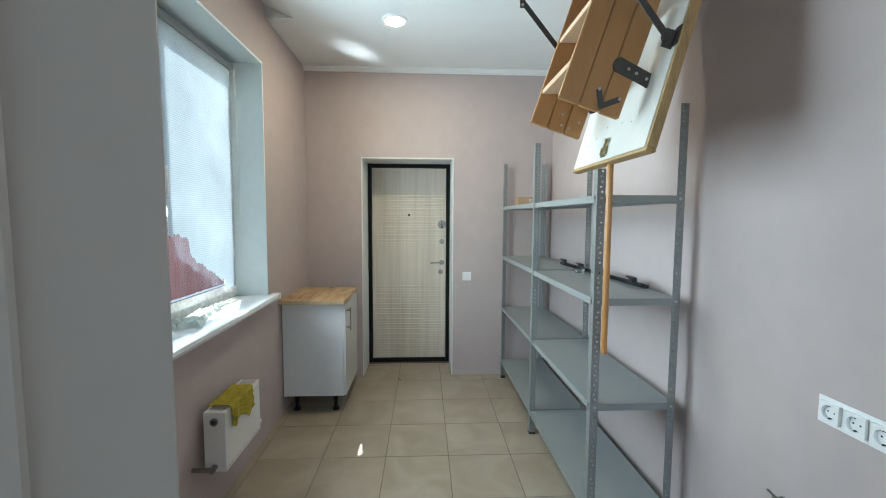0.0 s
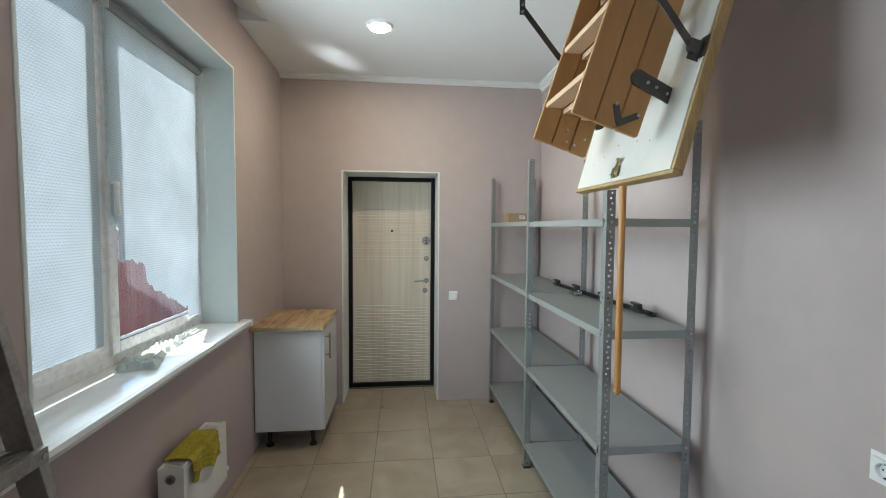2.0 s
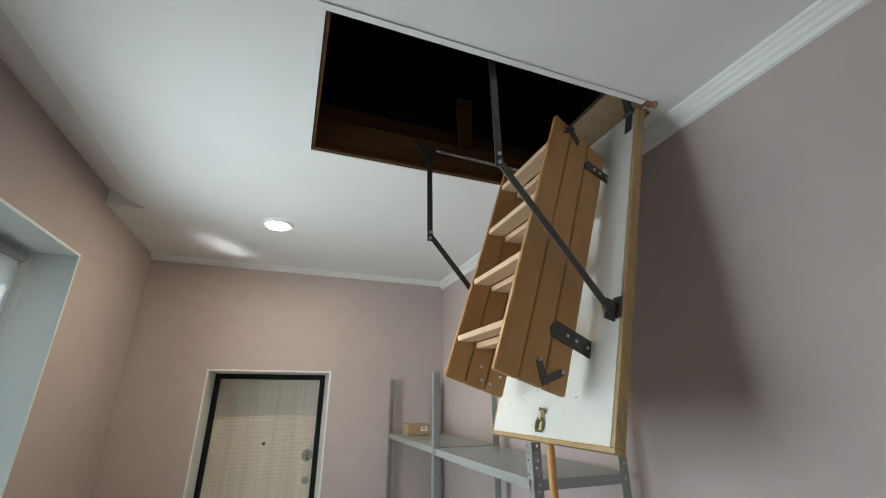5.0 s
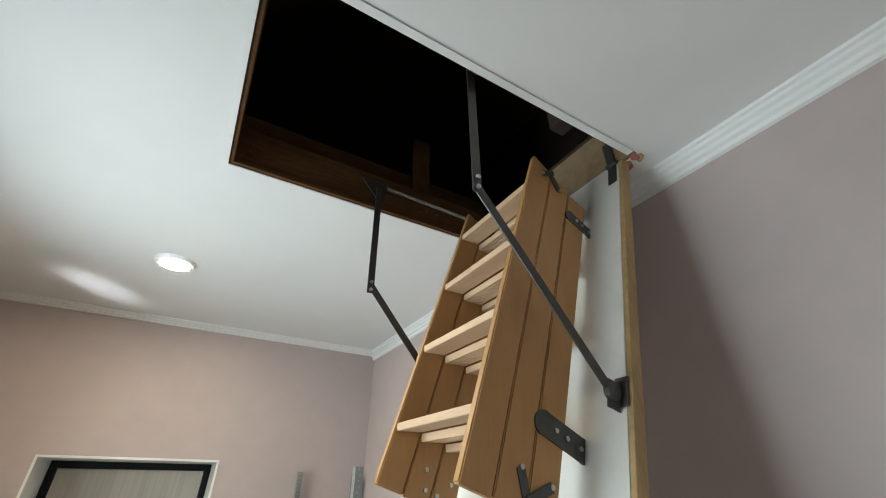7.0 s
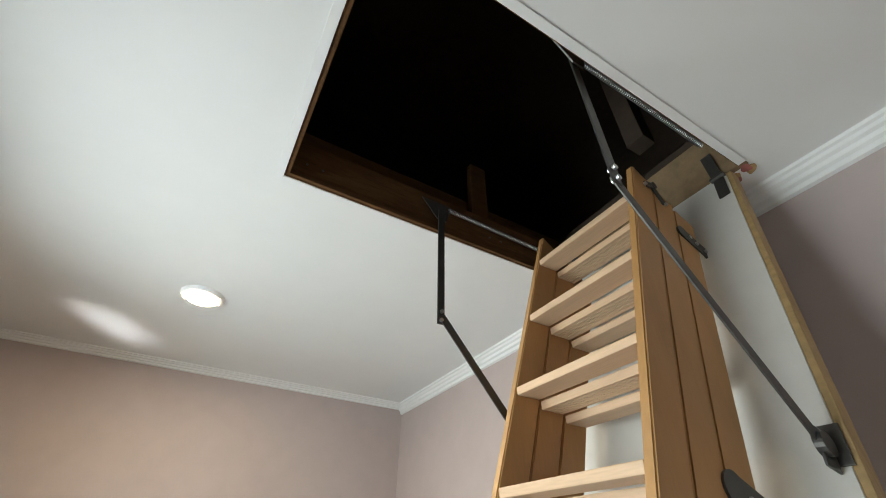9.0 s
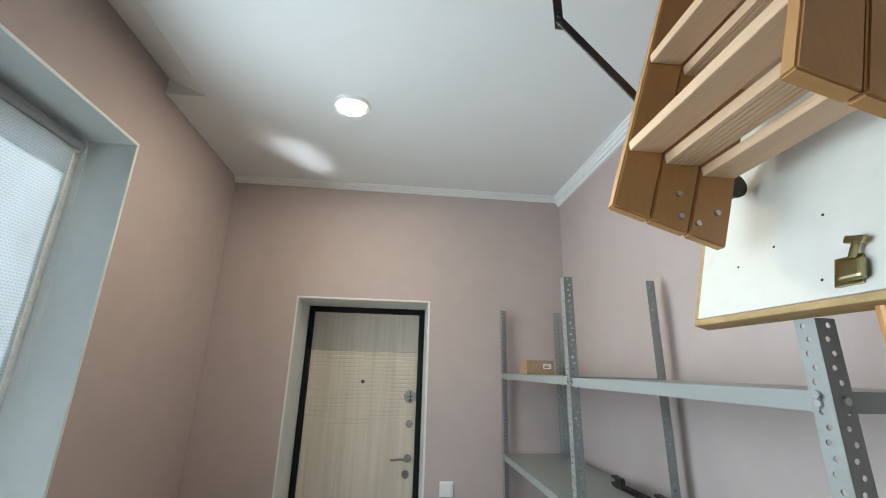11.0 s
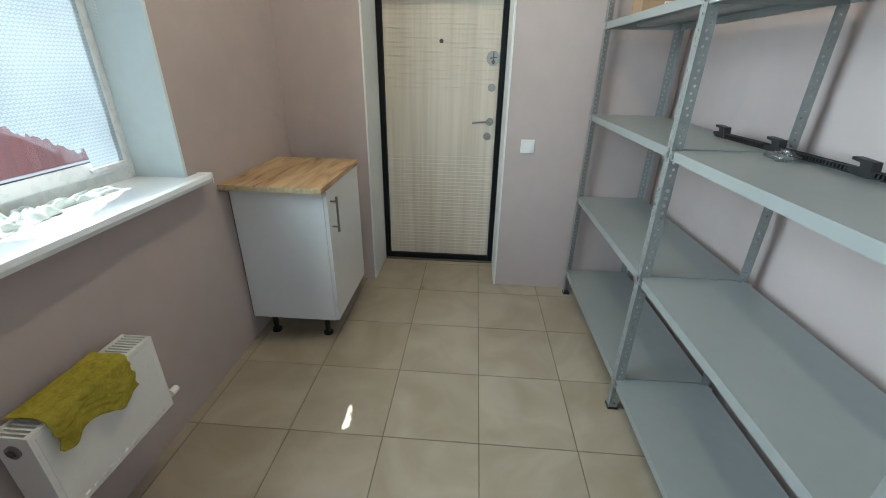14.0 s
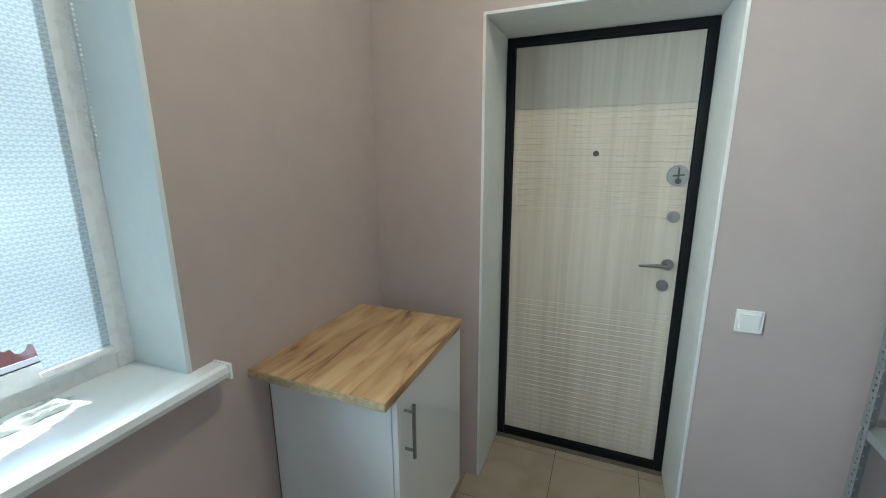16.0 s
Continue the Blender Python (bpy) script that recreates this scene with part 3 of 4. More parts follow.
prof += [(0.016, 2.006), (0.05, 2.006)]
bm = B()
prism(bm, prof, 0, DX0 + 0.046, DX1 - 0.046)
part("door_leaf", bm, M_DOOR, door, "pale ash leaf with milled horizontal grooves")
part("threshold", box(B(), DX0 - 0.008, DX1 + 0.008, -0.028, 0.002, 0.0005, 0.007, 0.003), M_GROUT, door, "rough grey mortar strip")
HX = 0.504
bm = B()
rod(bm, (0.170, 0.016, 1.534), (0.170, 0.006, 1.534), 0.013, 20)
part("peephole", bm, M_GUN, door)
bm = B()
rod(bm, (HX, 0.016, 1.05), (HX, 0.004, 1.05), 0.025, 28)
rod(bm, (HX, 0.006, 1.05), (HX, -0.035, 1.05), 0.009, 16)
bar(bm, (HX + 0.008, -0.040, 1.05), (HX - 0.055, -0.043, 1.054), 0.016, 0.013, (0, 1, 0), 0.005)
bar(bm, (HX - 0.050, -0.043, 1.054), (HX - 0.118, -0.030, 1.046), 0.015, 0.012, (0, 1, 0), 0.005)
part("door_handle", bm, M_CHROME, door, "satin chrome lever handle on a round rose")
bm = B()
rod(bm, (HX - 0.012, 0.016, 0.953), (HX - 0.012, 0.004, 0.953), 0.025, 28)
box(bm, HX - 0.020, HX - 0.004, -0.004, 0.006, 0.941, 0.966, 0.003)
part("lock_rose", bm, M_CHROME, door)
bm = B()
rod(bm, (HX, 0.016, 1.265), (HX, 0.002, 1.265), 0.025, 28)
rod(bm, (HX, 0.004, 1.265), (HX, -0.012, 1.265), 0.012, 20)
part("lock_rose", bm, M_CHROME, door)
bm = B()
rod(bm, (HX, 0.016, 1.44), (HX, 0.006, 1.44), 0.044, 36, 0.042)
part("night_latch_plate", bm, M_CHROME, door, "polished round night latch plate")
bm = B()
bar(bm, (HX - 0.022, 0.0, 1.44), (HX + 0.022, 0.0, 1.445), 0.007, 0.007, (0, 1, 0), 0.002)
bar(bm, (HX, 0.0, 1.475), (HX, 0.0, 1.42), 0.007, 0.007, (0, 1, 0), 0.002)
rod(bm, (HX, 0.008, 1.418), (HX, -0.008, 1.418), 0.012, 16)
part("night_latch_knob", bm, M_GUN, door)

# light switch beside the door
sw = thing("light_switch", pose(0.726, NY, 0.958), "white square rocker light switch on the wall", "switch")
part("frame", box(B(), -0.041, 0.041, -0.009, 0.0, -0.041, 0.041, 0.003), M_SWITCH, sw)
part("rocker", box(B(), -0.029, 0.029, -0.014, -0.005, -0.029, 0.029, 0.002, pose(0, 0, 0, 3, 0, 0)), M_SWITCH, sw)

# ---- cabinet ----
cab = thing("base_cabinet", pose(-0.52, 3.59, 0), "white base cabinet with one glossy door on black plastic legs", "cabinet")
cx0, cx1, cy0, cy1, cz0, cz1 = WX + 0.006 + 0.52, -0.296 + 0.52, 3.310 - 3.59, 3.850 - 3.59, 0.132, 0.858
bod = part("side_panel", box(B(), cx0, cx1, cy0, cy0 + 0.016, cz0, cz1, 0.001), M_CABINET, cab)
part("side_panel", box(B(), cx0, cx1, cy1 - 0.016, cy1, cz0, cz1, 0.001), M_CABINET, cab)
part("bottom_panel", box(B(), cx0, cx1, cy0 + 0.017, cy1 - 0.017, cz0, cz0 + 0.016), M_CABINET, cab)
part("top_panel", box(B(), cx0, cx1, cy0 + 0.017, cy1 - 0.017, cz1 - 0.016, cz1), M_CABINET, cab)
part("back_panel", box(B(), cx0, cx0 + 0.004, cy0 + 0.017, cy1 - 0.017, cz0 + 0.017, cz1 - 0.017), M_CABINET, cab)
part("edge_strip", box(B(), cx0 - 0.003, cx0, cy0 - 0.001, cy0 + 0.012, cz0, cz1), M_DARKEDGE, bod, "brown unfinished board edge")
for px, pz in ((0.19, 0.83), (-0.17, 0.83), (0.19, 0.16)):
    part("screw_cap", rod(B(), (px, cy0 - 0.001, pz), (px, cy0 + 0.002, pz), 0.004, 10), M_SWITCH, bod)
cdoor = part("door", box(B(), cx1 + 0.002, cx1 + 0.020, cy0 + 0.002, cy1 - 0.002, cz0 + 0.002, cz1 - 0.004, 0.0015), M_GLOSS, cab, "glossy white door")
bm = B()
hy = cy0 + 0.045
rod(bm, (cx1 + 0.052, hy, 0.635), (cx1 + 0.052, hy, 0.815), 0.006, 14)
for hz in (0.66, 0.79):
    rod(bm, (cx1 + 0.020, hy, hz), (cx1 + 0.052, hy, hz), 0.0045, 10)
part("handle", bm, M_CHROME, cdoor, "brushed steel bar handle")
legm = B()
rod(legm, (0, 0, 0), (0, 0, 0.012), 0.026, 18)
rod(legm, (0, 0, 0.012), (0, 0, 0.10), 0.013, 14, 0.016)
rod(legm, (0, 0, 0.10), (0, 0, 0.132), 0.024, 16, 0.030)
legm = mesh_of("leg", legm, M_LEG)
for lx in (-0.15, 0.15):
    for ly in (-0.215, 0.215):
        share("leg", legm, cab, pose(lx, ly, 0))
bm = B()
box(bm, WX + 0.002, -0.267, 3.235, 3.858, 0.860, 0.888, 0.002)
worktop = solid("worktop", bm, M_TOP, "oak-look laminate worktop with a raw edge, lying on the cabinet", "worktop")
bm = B()
box(bm, WX + 0.004, -0.269, 3.2330, 3.2352, 0.8615, 0.8855)
bmesh.ops.subdivide_edges(bm, edges=[e for e in bm.edges if abs(e.verts[0].co.x - e.verts[1].co.x) > 0.1], cuts=90)
for v in bm.verts:
    if v.co.z > 0.88:
        v.co.z += 0.0016 * noise.noise((v.co.x * 95, 0.4, 0)) - 0.0006
part("raw_edge", bm, M_RAWEDGE, worktop, "pale chipped chipboard edge")

# ---- radiator and cloth ----
rad = thing("radiator", pose(-0.664, 2.325, 0.294), "small white steel panel radiator hung under the window", "radiator")
L, W, H = 0.198, 0.050, 0.292
for x in (-W, W - 0.012):
    part("panel", box(B(), x, x + 0.012, -L, L, 0, H - 0.012, 0.004), M_RAD, rad)
seam = mesh_of("weld_seam", box(B(), W - 0.001, W + 0.0035, -0.008, 0.006, 0.012, 0.022, 0.002), M_SWITCH)
for k in range(13):
    share("weld_seam", seam, rad, pose(0, -L + 0.03 + k * 0.0275, 0))
part("front_fascia", box(B(), W - 0.001, W + 0.0015, -L + 0.012, L - 0.012, 0.028, H - 0.016, 0.0007), M_RAD, rad)
for y in (-L - 0.001, L + 0.001):
    part("side_cover", box(B(), -W, W, y - 0.002, y + 0.002, 0.0, H, 0.001), M_RAD, rad)
bm = B()
box(bm, -W, -W + 0.012, -L, L, H - 0.012, H, 0.001)
box(bm, W - 0.012, W, -L, L, H - 0.012, H, 0.001)
slats = 32
for k in range(slats + 1):
    y = -L + 2 * L * k / slats
    box(bm, -W + 0.01, W - 0.01, y - 0.0027, y + 0.0027, H - 0.010, H - 0.001)
part("grille", bm, M_RAD, rad)
# near-black filler box stands in for the shade between the panels
part("inside", box(B(), -W + 0.014, W - 0.014, -L + 0.004, L - 0.004, 0.02, H - 0.03), M_SHADE, rad, "near-black filler for the shade between the panels")
for y, z in ((-L - 0.002, H - 0.045), (-L - 0.002, 0.03)):
    bm = B()
    rod(bm, (0.0, y, z), (0.0, y - 0.008, z), 0.019, 20)
    part("port", bm, M_CHROME if z > 0.1 else M_RAD, rad)
bm = B()
rod(bm, (0.0, -L - 0.008, H - 0.045), (0.0, -L - 0.013, H - 0.045), 0.012, 6)
part("air_valve", bm, M_GUN, rad)
bm = B()
rod(bm, (0.0, -L - 0.01, 0.03), (0.0, -L - 0.045, 0.03), 0.013, 14)
rod(bm, (-0.1, -L - 0.035, 0.03), (0.012, -L - 0.035, 0.03), 0.010, 14)
part("pipe_elbow", bm, M_CHROME, rad)
bm = B()
rod(bm, (0.025, L + 0.002, 0.02), (0.025, L + 0.030, 0.02), 0.009, 14)
rod(bm, (0.025, L + 0.028, 0.02), (0.025, L + 0.060, 0.02), 0.014, 14, 0.012)
part("valve_knob", bm, M_RAD, rad, "white plastic valve cap")
bm = B()
rod(bm, (-0.1, 0, H - 0.06), (-W, 0, H - 0.06), 0.012)
part("wall_bracket", bm, M_RAD, rad)

bm = B()
NU, NV = 44, 60
vs = {}
for i in range(NU + 1):
    for k in range(NV + 1):
        v = -0.160 + 0.252 * k / NV                # along the radiator
        a = i / NU
        u = -0.052 + 0.275 * a                     # across it, then down the front
        wob = 0.006 * noise.noise((v * 12, a * 5, 1.3)) + 0.004 * noise.noise((v * 33, a * 13, 4.3))
        edge = 0.018 * noise.noise((v * 9, 7.7, 0)) + 0.007 * math.sin(v * 21)
        if u < 0.046:
            p = (u + 0.002, v + 0.010 * noise.noise((a * 6, 2.2, 0)), 0.2955 + 0.007 + abs(wob))
        else:
            down = (u - 0.046) * (0.50 + 1.3 * edge + 0.28 * math.exp(-((v - 0.035) / 0.05) ** 2) + 0.12 * math.exp(-((v + 0.13) / 0.03) ** 2))
            p = (0.056 + abs(wob) * 1.3 + 0.012 * min(1, (u - 0.046) * 18) * (0.5 + 0.5 * math.sin(v * 46 + a * 2)), v + 0.012 * noise.noise((a * 6, 2.2, 0)), 0.300 - down)
        vs[i, k] = bm.verts.new(p)
for i in range(NU):
    for k in range(NV):
        bm.faces.new((vs[i, k], vs[i + 1, k], vs[i + 1, k + 1], vs[i, k + 1]))
cl = solid("cleaning_cloth", bm, M_CLOTH, "crumpled yellow cleaning cloth draped over the radiator", "cloth", smooth=True)
cl.matrix_basis = pose(-0.664, 2.325, 0.294)
md = cl.modifiers.new("thickness", "SOLIDIFY")
md.thickness, md.offset = 0.0025, 1


# ---- steel shelving ----
def post_mesh_of(name, height, sx, sy):
    """An angle post with its corner at the origin and a row of round holes in each flange."""
    w, t, pitch, r = 0.036, 0.0016, 0.022, 0.0047
    n = round(height / pitch)
    pitch = height / n
    V, F = [], []
    octo = [(math.cos(radians(-112.5 + 45 * k)) * r, math.sin(radians(-112.5 + 45 * k)) * r) for k in range(8)]
    for flange in (0, 1):
        for c in range(n):
            cv = (c + 0.5) * pitch
            base = len(V)
            for d in (0.0, t):
                corners = [(0, cv - pitch / 2), (w, cv - pitch / 2), (w, cv + pitch / 2), (0, cv + pitch / 2)]
                off = 0.5 * w + (0.004 if c % 2 else -0.002)
                ring = [(off + a, cv + b) for a, b in octo]
                for u, v in corners + ring:
                    V.append((sx * u, sy * d, v) if flange == 0 else (sx * d, sy * u, v))
            for s0 in (base, base + 12):
                for i in range(4):
                    j = (i + 1) % 4
                    F.append((s0 + i, s0 + j, s0 + 4 + 2 * i + 1, s0 + 4 + 2 * i))
                    F.append((s0 + j, s0 + 4 + (2 * i + 2) % 8, s0 + 4 + 2 * i + 1))
            for k in range(8):
                F.append((base + 4 + k, base + 4 + (k + 1) % 8, base + 16 + (k + 1) % 8, base + 16 + k))
            for i in (1, 3):
                j = (i + 1) % 4
                F.append((base + i, base + j, base + 12 + j, base + 12 + i))
    me = bpy.data.meshes.new(name)
    me.from_pydata(V, [], F)
    me.materials.append(M_POST)
    b2 = B()
    b2.from_mesh(me)
    bmesh.ops.remove_doubles(b2, verts=b2.verts, dist=0.0002)
    bmesh.ops.recalc_face_normals(b2, faces=b2.faces)
    b2.to_mesh(me)
    b2.free()
    return me


# local frame: origin at the front foot beside the north wall; x into the room's depth, -y along the wall
rack = thing("shelving_unit", pose(1.053, 3.985, 0, 0, 0, 0.45), "grey steel shelving with four levels and perforated posts", "shelving")
YB, YC, DEP = -1.026, -2.020, 0.393
PW = 0.036
share("post", post_mesh_of("post", 2.003, 1, -1), rack, pose(0, 0, 0))
share("post", post_mesh_of("post", 2.003, -1, -1), rack, pose(DEP, 0, 0))
share("post", post_mesh_of("post", 2.003, 1, 1), rack, pose(0, YB - 0.018, 0))
share("post", post_mesh_of("post", 2.003, -1, 1), rack, pose(DEP, YB - 0.018, 0))
share("post", post_mesh_of("post", 1.72, 1, 1), rack, pose(0, YC, 0), "shorter perforated post cut off under the hatch lid")
share("post", post_mesh_of("post", 2.003, -1, 1), rack, pose(DEP, YC, 0))
foot = mesh_of("foot", box(B(), -0.003, 0.04, -0.04, 0.003, 0, 0.012, 0.002), M_LEG)
for fy, sgn in ((0, 0), (YB + 0.02, 0), (YC + 0.036, 0)):
    for fx in (0, DEP - 0.037):
        share("foot", foot, rack, pose(fx, fy, 0))
boltm = B()
rod(boltm, (0, 0, 0), (-0.005, 0, 0), 0.0065, 6)
boltm = mesh_of("bolt", boltm, M_BOLT)


def shelf_mesh(length):
    d, t, h = DEP - 0.005, 0.0015, 0.032
    bm = B()
    prism(bm, [(0, 0), (d, 0), (d, -h), (d - 0.014, -h), (d - 0.014, -h + t), (d - t, -h + t), (d - t, -t), (t, -t), (t, -h + t), (0.014, -h + t), (0.014, -h), (0, -h)], 1, -length, 0)
    return mesh_of("shelf", bm, M_STEELGREY)


LIP = mesh_of("end_lip", box(B(), 0.0015, DEP - 0.0065, -0.0008, 0.0008, -0.032, -0.0015), M_STEELGREY)


SH_A, SH_B = shelf_mesh(-YB + 0.004), shelf_mesh(YB - YC - 0.010)
LEVELS = (0.170, 0.676, 1.157, 1.612)
for z in LEVELS:
    for me, y, zz, ln in ((SH_A, -0.0025, z, -YB + 0.004), (SH_B, YB - 0.008, z - 0.004, YB - YC - 0.010)):
        sh = share("shelf", me, rack, pose(0.0025, y, zz))
        share("end_lip", LIP, sh, pose(0, -0.001, 0))
        share("end_lip", LIP, sh, pose(0, -ln + 0.001, 0))
        part("stiffener", prism(B(), [(0.15, -0.0017), (0.245, -0.0017), (0.235, -0.022), (0.16, -0.022)], 1, -ln + 0.004, -0.004), M_STEELGREY, sh)
    for yy in (-0.014, YB - 0.002, YB - 0.034, YC + 0.022):
        for dz in (-0.009, -0.023):
            share("bolt", boltm, rack, pose(0.0, yy, z + dz))
            share("bolt", boltm, rack, pose(DEP, yy, z + dz, 0, 0, 180))
    for xx in (0.02, DEP - 0.02):
        share("bolt", boltm, rack, pose(xx, YC, z - 0.018, 0, 0, 90))

for dy, m in ((0.0, pose(0, YB - 0.018, 0.92)),):
    sp = part("splice_plate", box(B(), -0.0016, 0.0, 0.002, 0.034, 0, 0.11, 0.0005), M_POST, rack)
    sp.matrix_basis = m
    sp2 = part("splice_plate", box(B(), 0.002, 0.034, -0.0016, 0.0, 0, 0.11, 0.0005), M_POST, rack)
    sp2.matrix_basis = m
    for k in range(4):
        share("bolt", boltm, rack, m @ pose(-0.0016, 0.018, 0.015 + k * 0.027))
        share("bolt", boltm, rack, m @ pose(0.018, -0.0016, 0.015 + k * 0.027, 0, 0, 90))

# black comb rail lying at the back of the third level
rail = thing("black_rail", pose(1.375, 3.27, 1.1585, 0, 0, 3.0), "long black plastic toothed rail lying on the steel shelf", "rail")
bm = B()
box(bm, -0.012, 0.014, -1.08, 0, 0, 0.004, 0.001)
box(bm, 0.008, 0.012, -1.08, 0, 0.004, 0.018, 0.001)
part("strip", bm, M_BLACKPLASTIC, rail)
tooth = mesh_of("tooth", box(B(), -0.012, 0.006, -0.003, 0.003, 0.004, 0.016), M_BLACKPLASTIC)
for k in range(86):
    share("tooth", tooth, rail, pose(0, -0.03 - k * 0.012, 0))
hook = prism(B(), [(-0.042, 0.0), (-0.030, 0.016), (-0.026, 0.040), (0.034, 0.044), (0.034, 0.036), (0.008, 0.033), (0.004, 0.022), (0.036, 0.018), (0.038, 0.009), (0.012, 0.0)], 0, -0.016, 0.012)
bmesh.ops.bevel(hook, geom=list(hook.edges), offset=0.0015, segments=1, affect="EDGES")
hook = mesh_of("hook_bracket", hook, M_BLACKPLASTIC)
for y in (-0.03, -0.32, -0.64, -0.95):
    share("hook_bracket", hook, rail, pose(0, y, 0))

bm = B()
bmesh.ops.create_icosphere(bm, subdivisions=4, radius=0.05)
for v in bm.verts:
    k = 1 + 0.35 * noise.noise(v.co * 30) + 0.15 * noise.noise(v.co * 80)
    v.co = Vector((v.co.x * 1.2 * k, v.co.y * 0.8 * k, max(-0.012, v.co.z * 0.35 * k)))
bag = solid("plastic_bag", bm, M_BAG, "small clear plastic bag of fittings on the shelf", "bag", smooth=True)
bag.matrix_basis = pose(1.345, 2.84, 1.166, 0, 0, 60)

carton = thing("carton", pose(1.203, 3.745, 1.6135, 0, 0, 2), "small brown cardboard box with a white label on the top shelf", "box")
part("body", box(B(), -0.08, 0.08, -0.06, 0.06, 0, 0.075, 0.0015), M_CARD, carton)
part("label", box(B(), 0.015, 0.062, -0.0612, -0.0600, 0.03, 0.058), M_LABEL, carton, "white paper label")
bm = B()
for k, ww in enumerate((0.036, 0.028, 0.032)):
    box(bm, 0.02, 0.02 + ww, -0.0618, -0.0612, 0.050 - k * 0.007, 0.053 - k * 0.007)
part("print", bm, M_INK, carton)

# ---- sockets and water outlets on the east wall ----
sock = thing("triple_socket", pose(EAST(1.262) - 0.001, 1.262, 0.938, 0, 0, 90.24), "white three-gang wall socket", "socket")
# local x runs along the wall towards the north, local -y into the wall
part("frame", box(B(), -0.111, 0.111, -0.0, 0.0021, -0.041, 0.041, 0.0008), M_SWITCH, sock)
for k in (-1, 0, 1):
    bm = B()
    c = 0.071 * k
    ring = [(c + 0.021 * math.cos(2 * math.pi * i / 32), 0.021 * math.sin(2 * math.pi * i / 32)) for i in range(32)]
    outer = []
    for i in range(32):
        a = 2 * math.pi * i / 32
        ca, sa = math.cos(a), math.sin(a)
        q = 0.029 / max(abs(ca), abs(sa))
        outer.append((c + q * ca, q * sa))
    o = [bm.verts.new((x, 0.0125, zz)) for x, zz in outer]
    q = [bm.verts.new((x, 0.0125, zz)) for x, zz in ring]
    d = [bm.verts.new((c + (x - c) * 0.93, 0.0025, zz * 0.93)) for x, zz in ring]
    e = [bm.verts.new((x, 0.002, zz)) for x, zz in outer]
    for i in range(32):
        j = (i + 1) % 32
        bm.faces.new((o[i], o[j], q[j], q[i]))
        bm.faces.new((q[i], q[j], d[j], d[i]))
        bm.faces.new((e[i], e[j], o[j], o[i]))
    bm.faces.new(d)
    bmesh.ops.recalc_face_normals(bm, faces=bm.faces)
    ins = part("socket_insert", bm, M_SWITCH, sock)
    # raised near-black pieces paint the shade of the contact holes
    bm = B()
    for h in (-0.0095, 0.0095):
        rod(bm, (c + h, 0.0022, 0), (c + h, 0.0032, 0), 0.0026, 10)
    for h in (-0.0185, 0.0185):
        box(bm, c - 0.003, c + 0.003, 0.003, 0.010, h - 0.0015, h + 0.0015)
    part("contact_hole", bm, M_SHADE, ins)
for y in (1.465, 1.365):
    tap = thing("water_outlet", pose(EAST(y), y, 0.555, 0, 0, 0.24), "chrome wall water outlet with a small lever", "tap", "water outlets")
    part("body", rod(rod(B(), (0, 0, 0), (-0.05, 0, 0), 0.011, 14), (-0.035, 0, -0.02), (-0.035, 0, 0.028), 0.008, 12), M_CHROME, tap)
    part("lever", bar(B(), (-0.035, 0.03, 0.034), (-0.035, -0.012, 0.026), 0.010, 0.004, (0, 0, 1), 0.001), M_CHROME, tap)
    part("rosette", rod(B(), (0, 0, 0), (-0.006, 0, 0), 0.024, 24), M_CHROME, tap)


# ---- folding attic ladder ----
# lid frame: u up along the lid from its free edge, n out of its inner face, y across
HINGE, FREE = Vector((1.358, 0, 2.857)), Vector((1.047, 0, 1.731))
UP = (HINGE - FREE).normalized()
OUT = Vector((-UP.z, 0, UP.x))
LEN = (HINGE - FREE).length
LY0, LY1 = 1.551, 2.216
lad = thing("attic_ladder", pose(FREE.x, 0, FREE.z), "folding wooden attic ladder on an open white hatch lid", "attic ladder")


def on_lid(u, n, y):
    return UP * u + OUT * n + Vector((0, y, 0))


LM = Matrix((UP, Vector((0, 1, 0)), OUT)).transposed().to_4x4()   # local (u, y, n) to the ladder's frame
lid = part("lid", box(B(), 0.014, LEN - 0.004, LY0 + 0.014, LY1 - 0.014, -0.034, 0.0, 0.001, LM), M_WHITEBOARD, lad, "white hatch lid hanging open")
bm = B()
box(bm, 0, 0.014, LY0, LY1, -0.036, -0.002, 0.003, LM)
box(bm, 0.014, LEN - 0.004, LY0, LY0 + 0.014, -0.036, -0.002, 0.003, LM)
box(bm, 0.014, LEN - 0.004, LY1 - 0.014, LY1, -0.036, -0.002, 0.003, LM)
part("edging", bm, M_EDGING, lid, "chipped raw pine edging")
bm = B()
box(bm, 0.026, 0.072, 1.868, 1.908, 0.0, 0.004, 0.001, LM)
box(bm, 0.030, 0.062, 1.860, 1.894, 0.004, 0.017, 0.005, LM)
rod(bm, on_lid(0.062, 0.012, 1.876), on_lid(0.094, 0.010, 1.870), 0.005, 10)
bar(bm, on_lid(0.088, 0.011, 1.858), on_lid(0.096, 0.011, 1.886), 0.012, 0.006, OUT, 0.002)
part("latch", bm, M_BRASS, lid, "yellow zinc spring latch")
# small near-black plugs paint the shade of screw holes
for u, y in ((0.135, 1.72), (0.15, 1.80), (0.13, 2.02), (0.16, 1.93), (0.11, 2.10), (0.045, 1.93)):
    bm = B()
    bmesh.ops.create_cone(bm, cap_ends=True, segments=8, radius1=0.003, radius2=0.002, depth=0.002, matrix=Matrix.Translation(on_lid(u, 0.0, y)) @ OUT.to_track_quat("Z", "Y").to_matrix().to_4x4())
    part("screw_hole", bm, M_SHADE, lid)

# three folded sections, leaning a little off the lid: two stringers and four level treads each
SB = Vector((0.797 - FREE.x, 0, 1.933 - FREE.z))
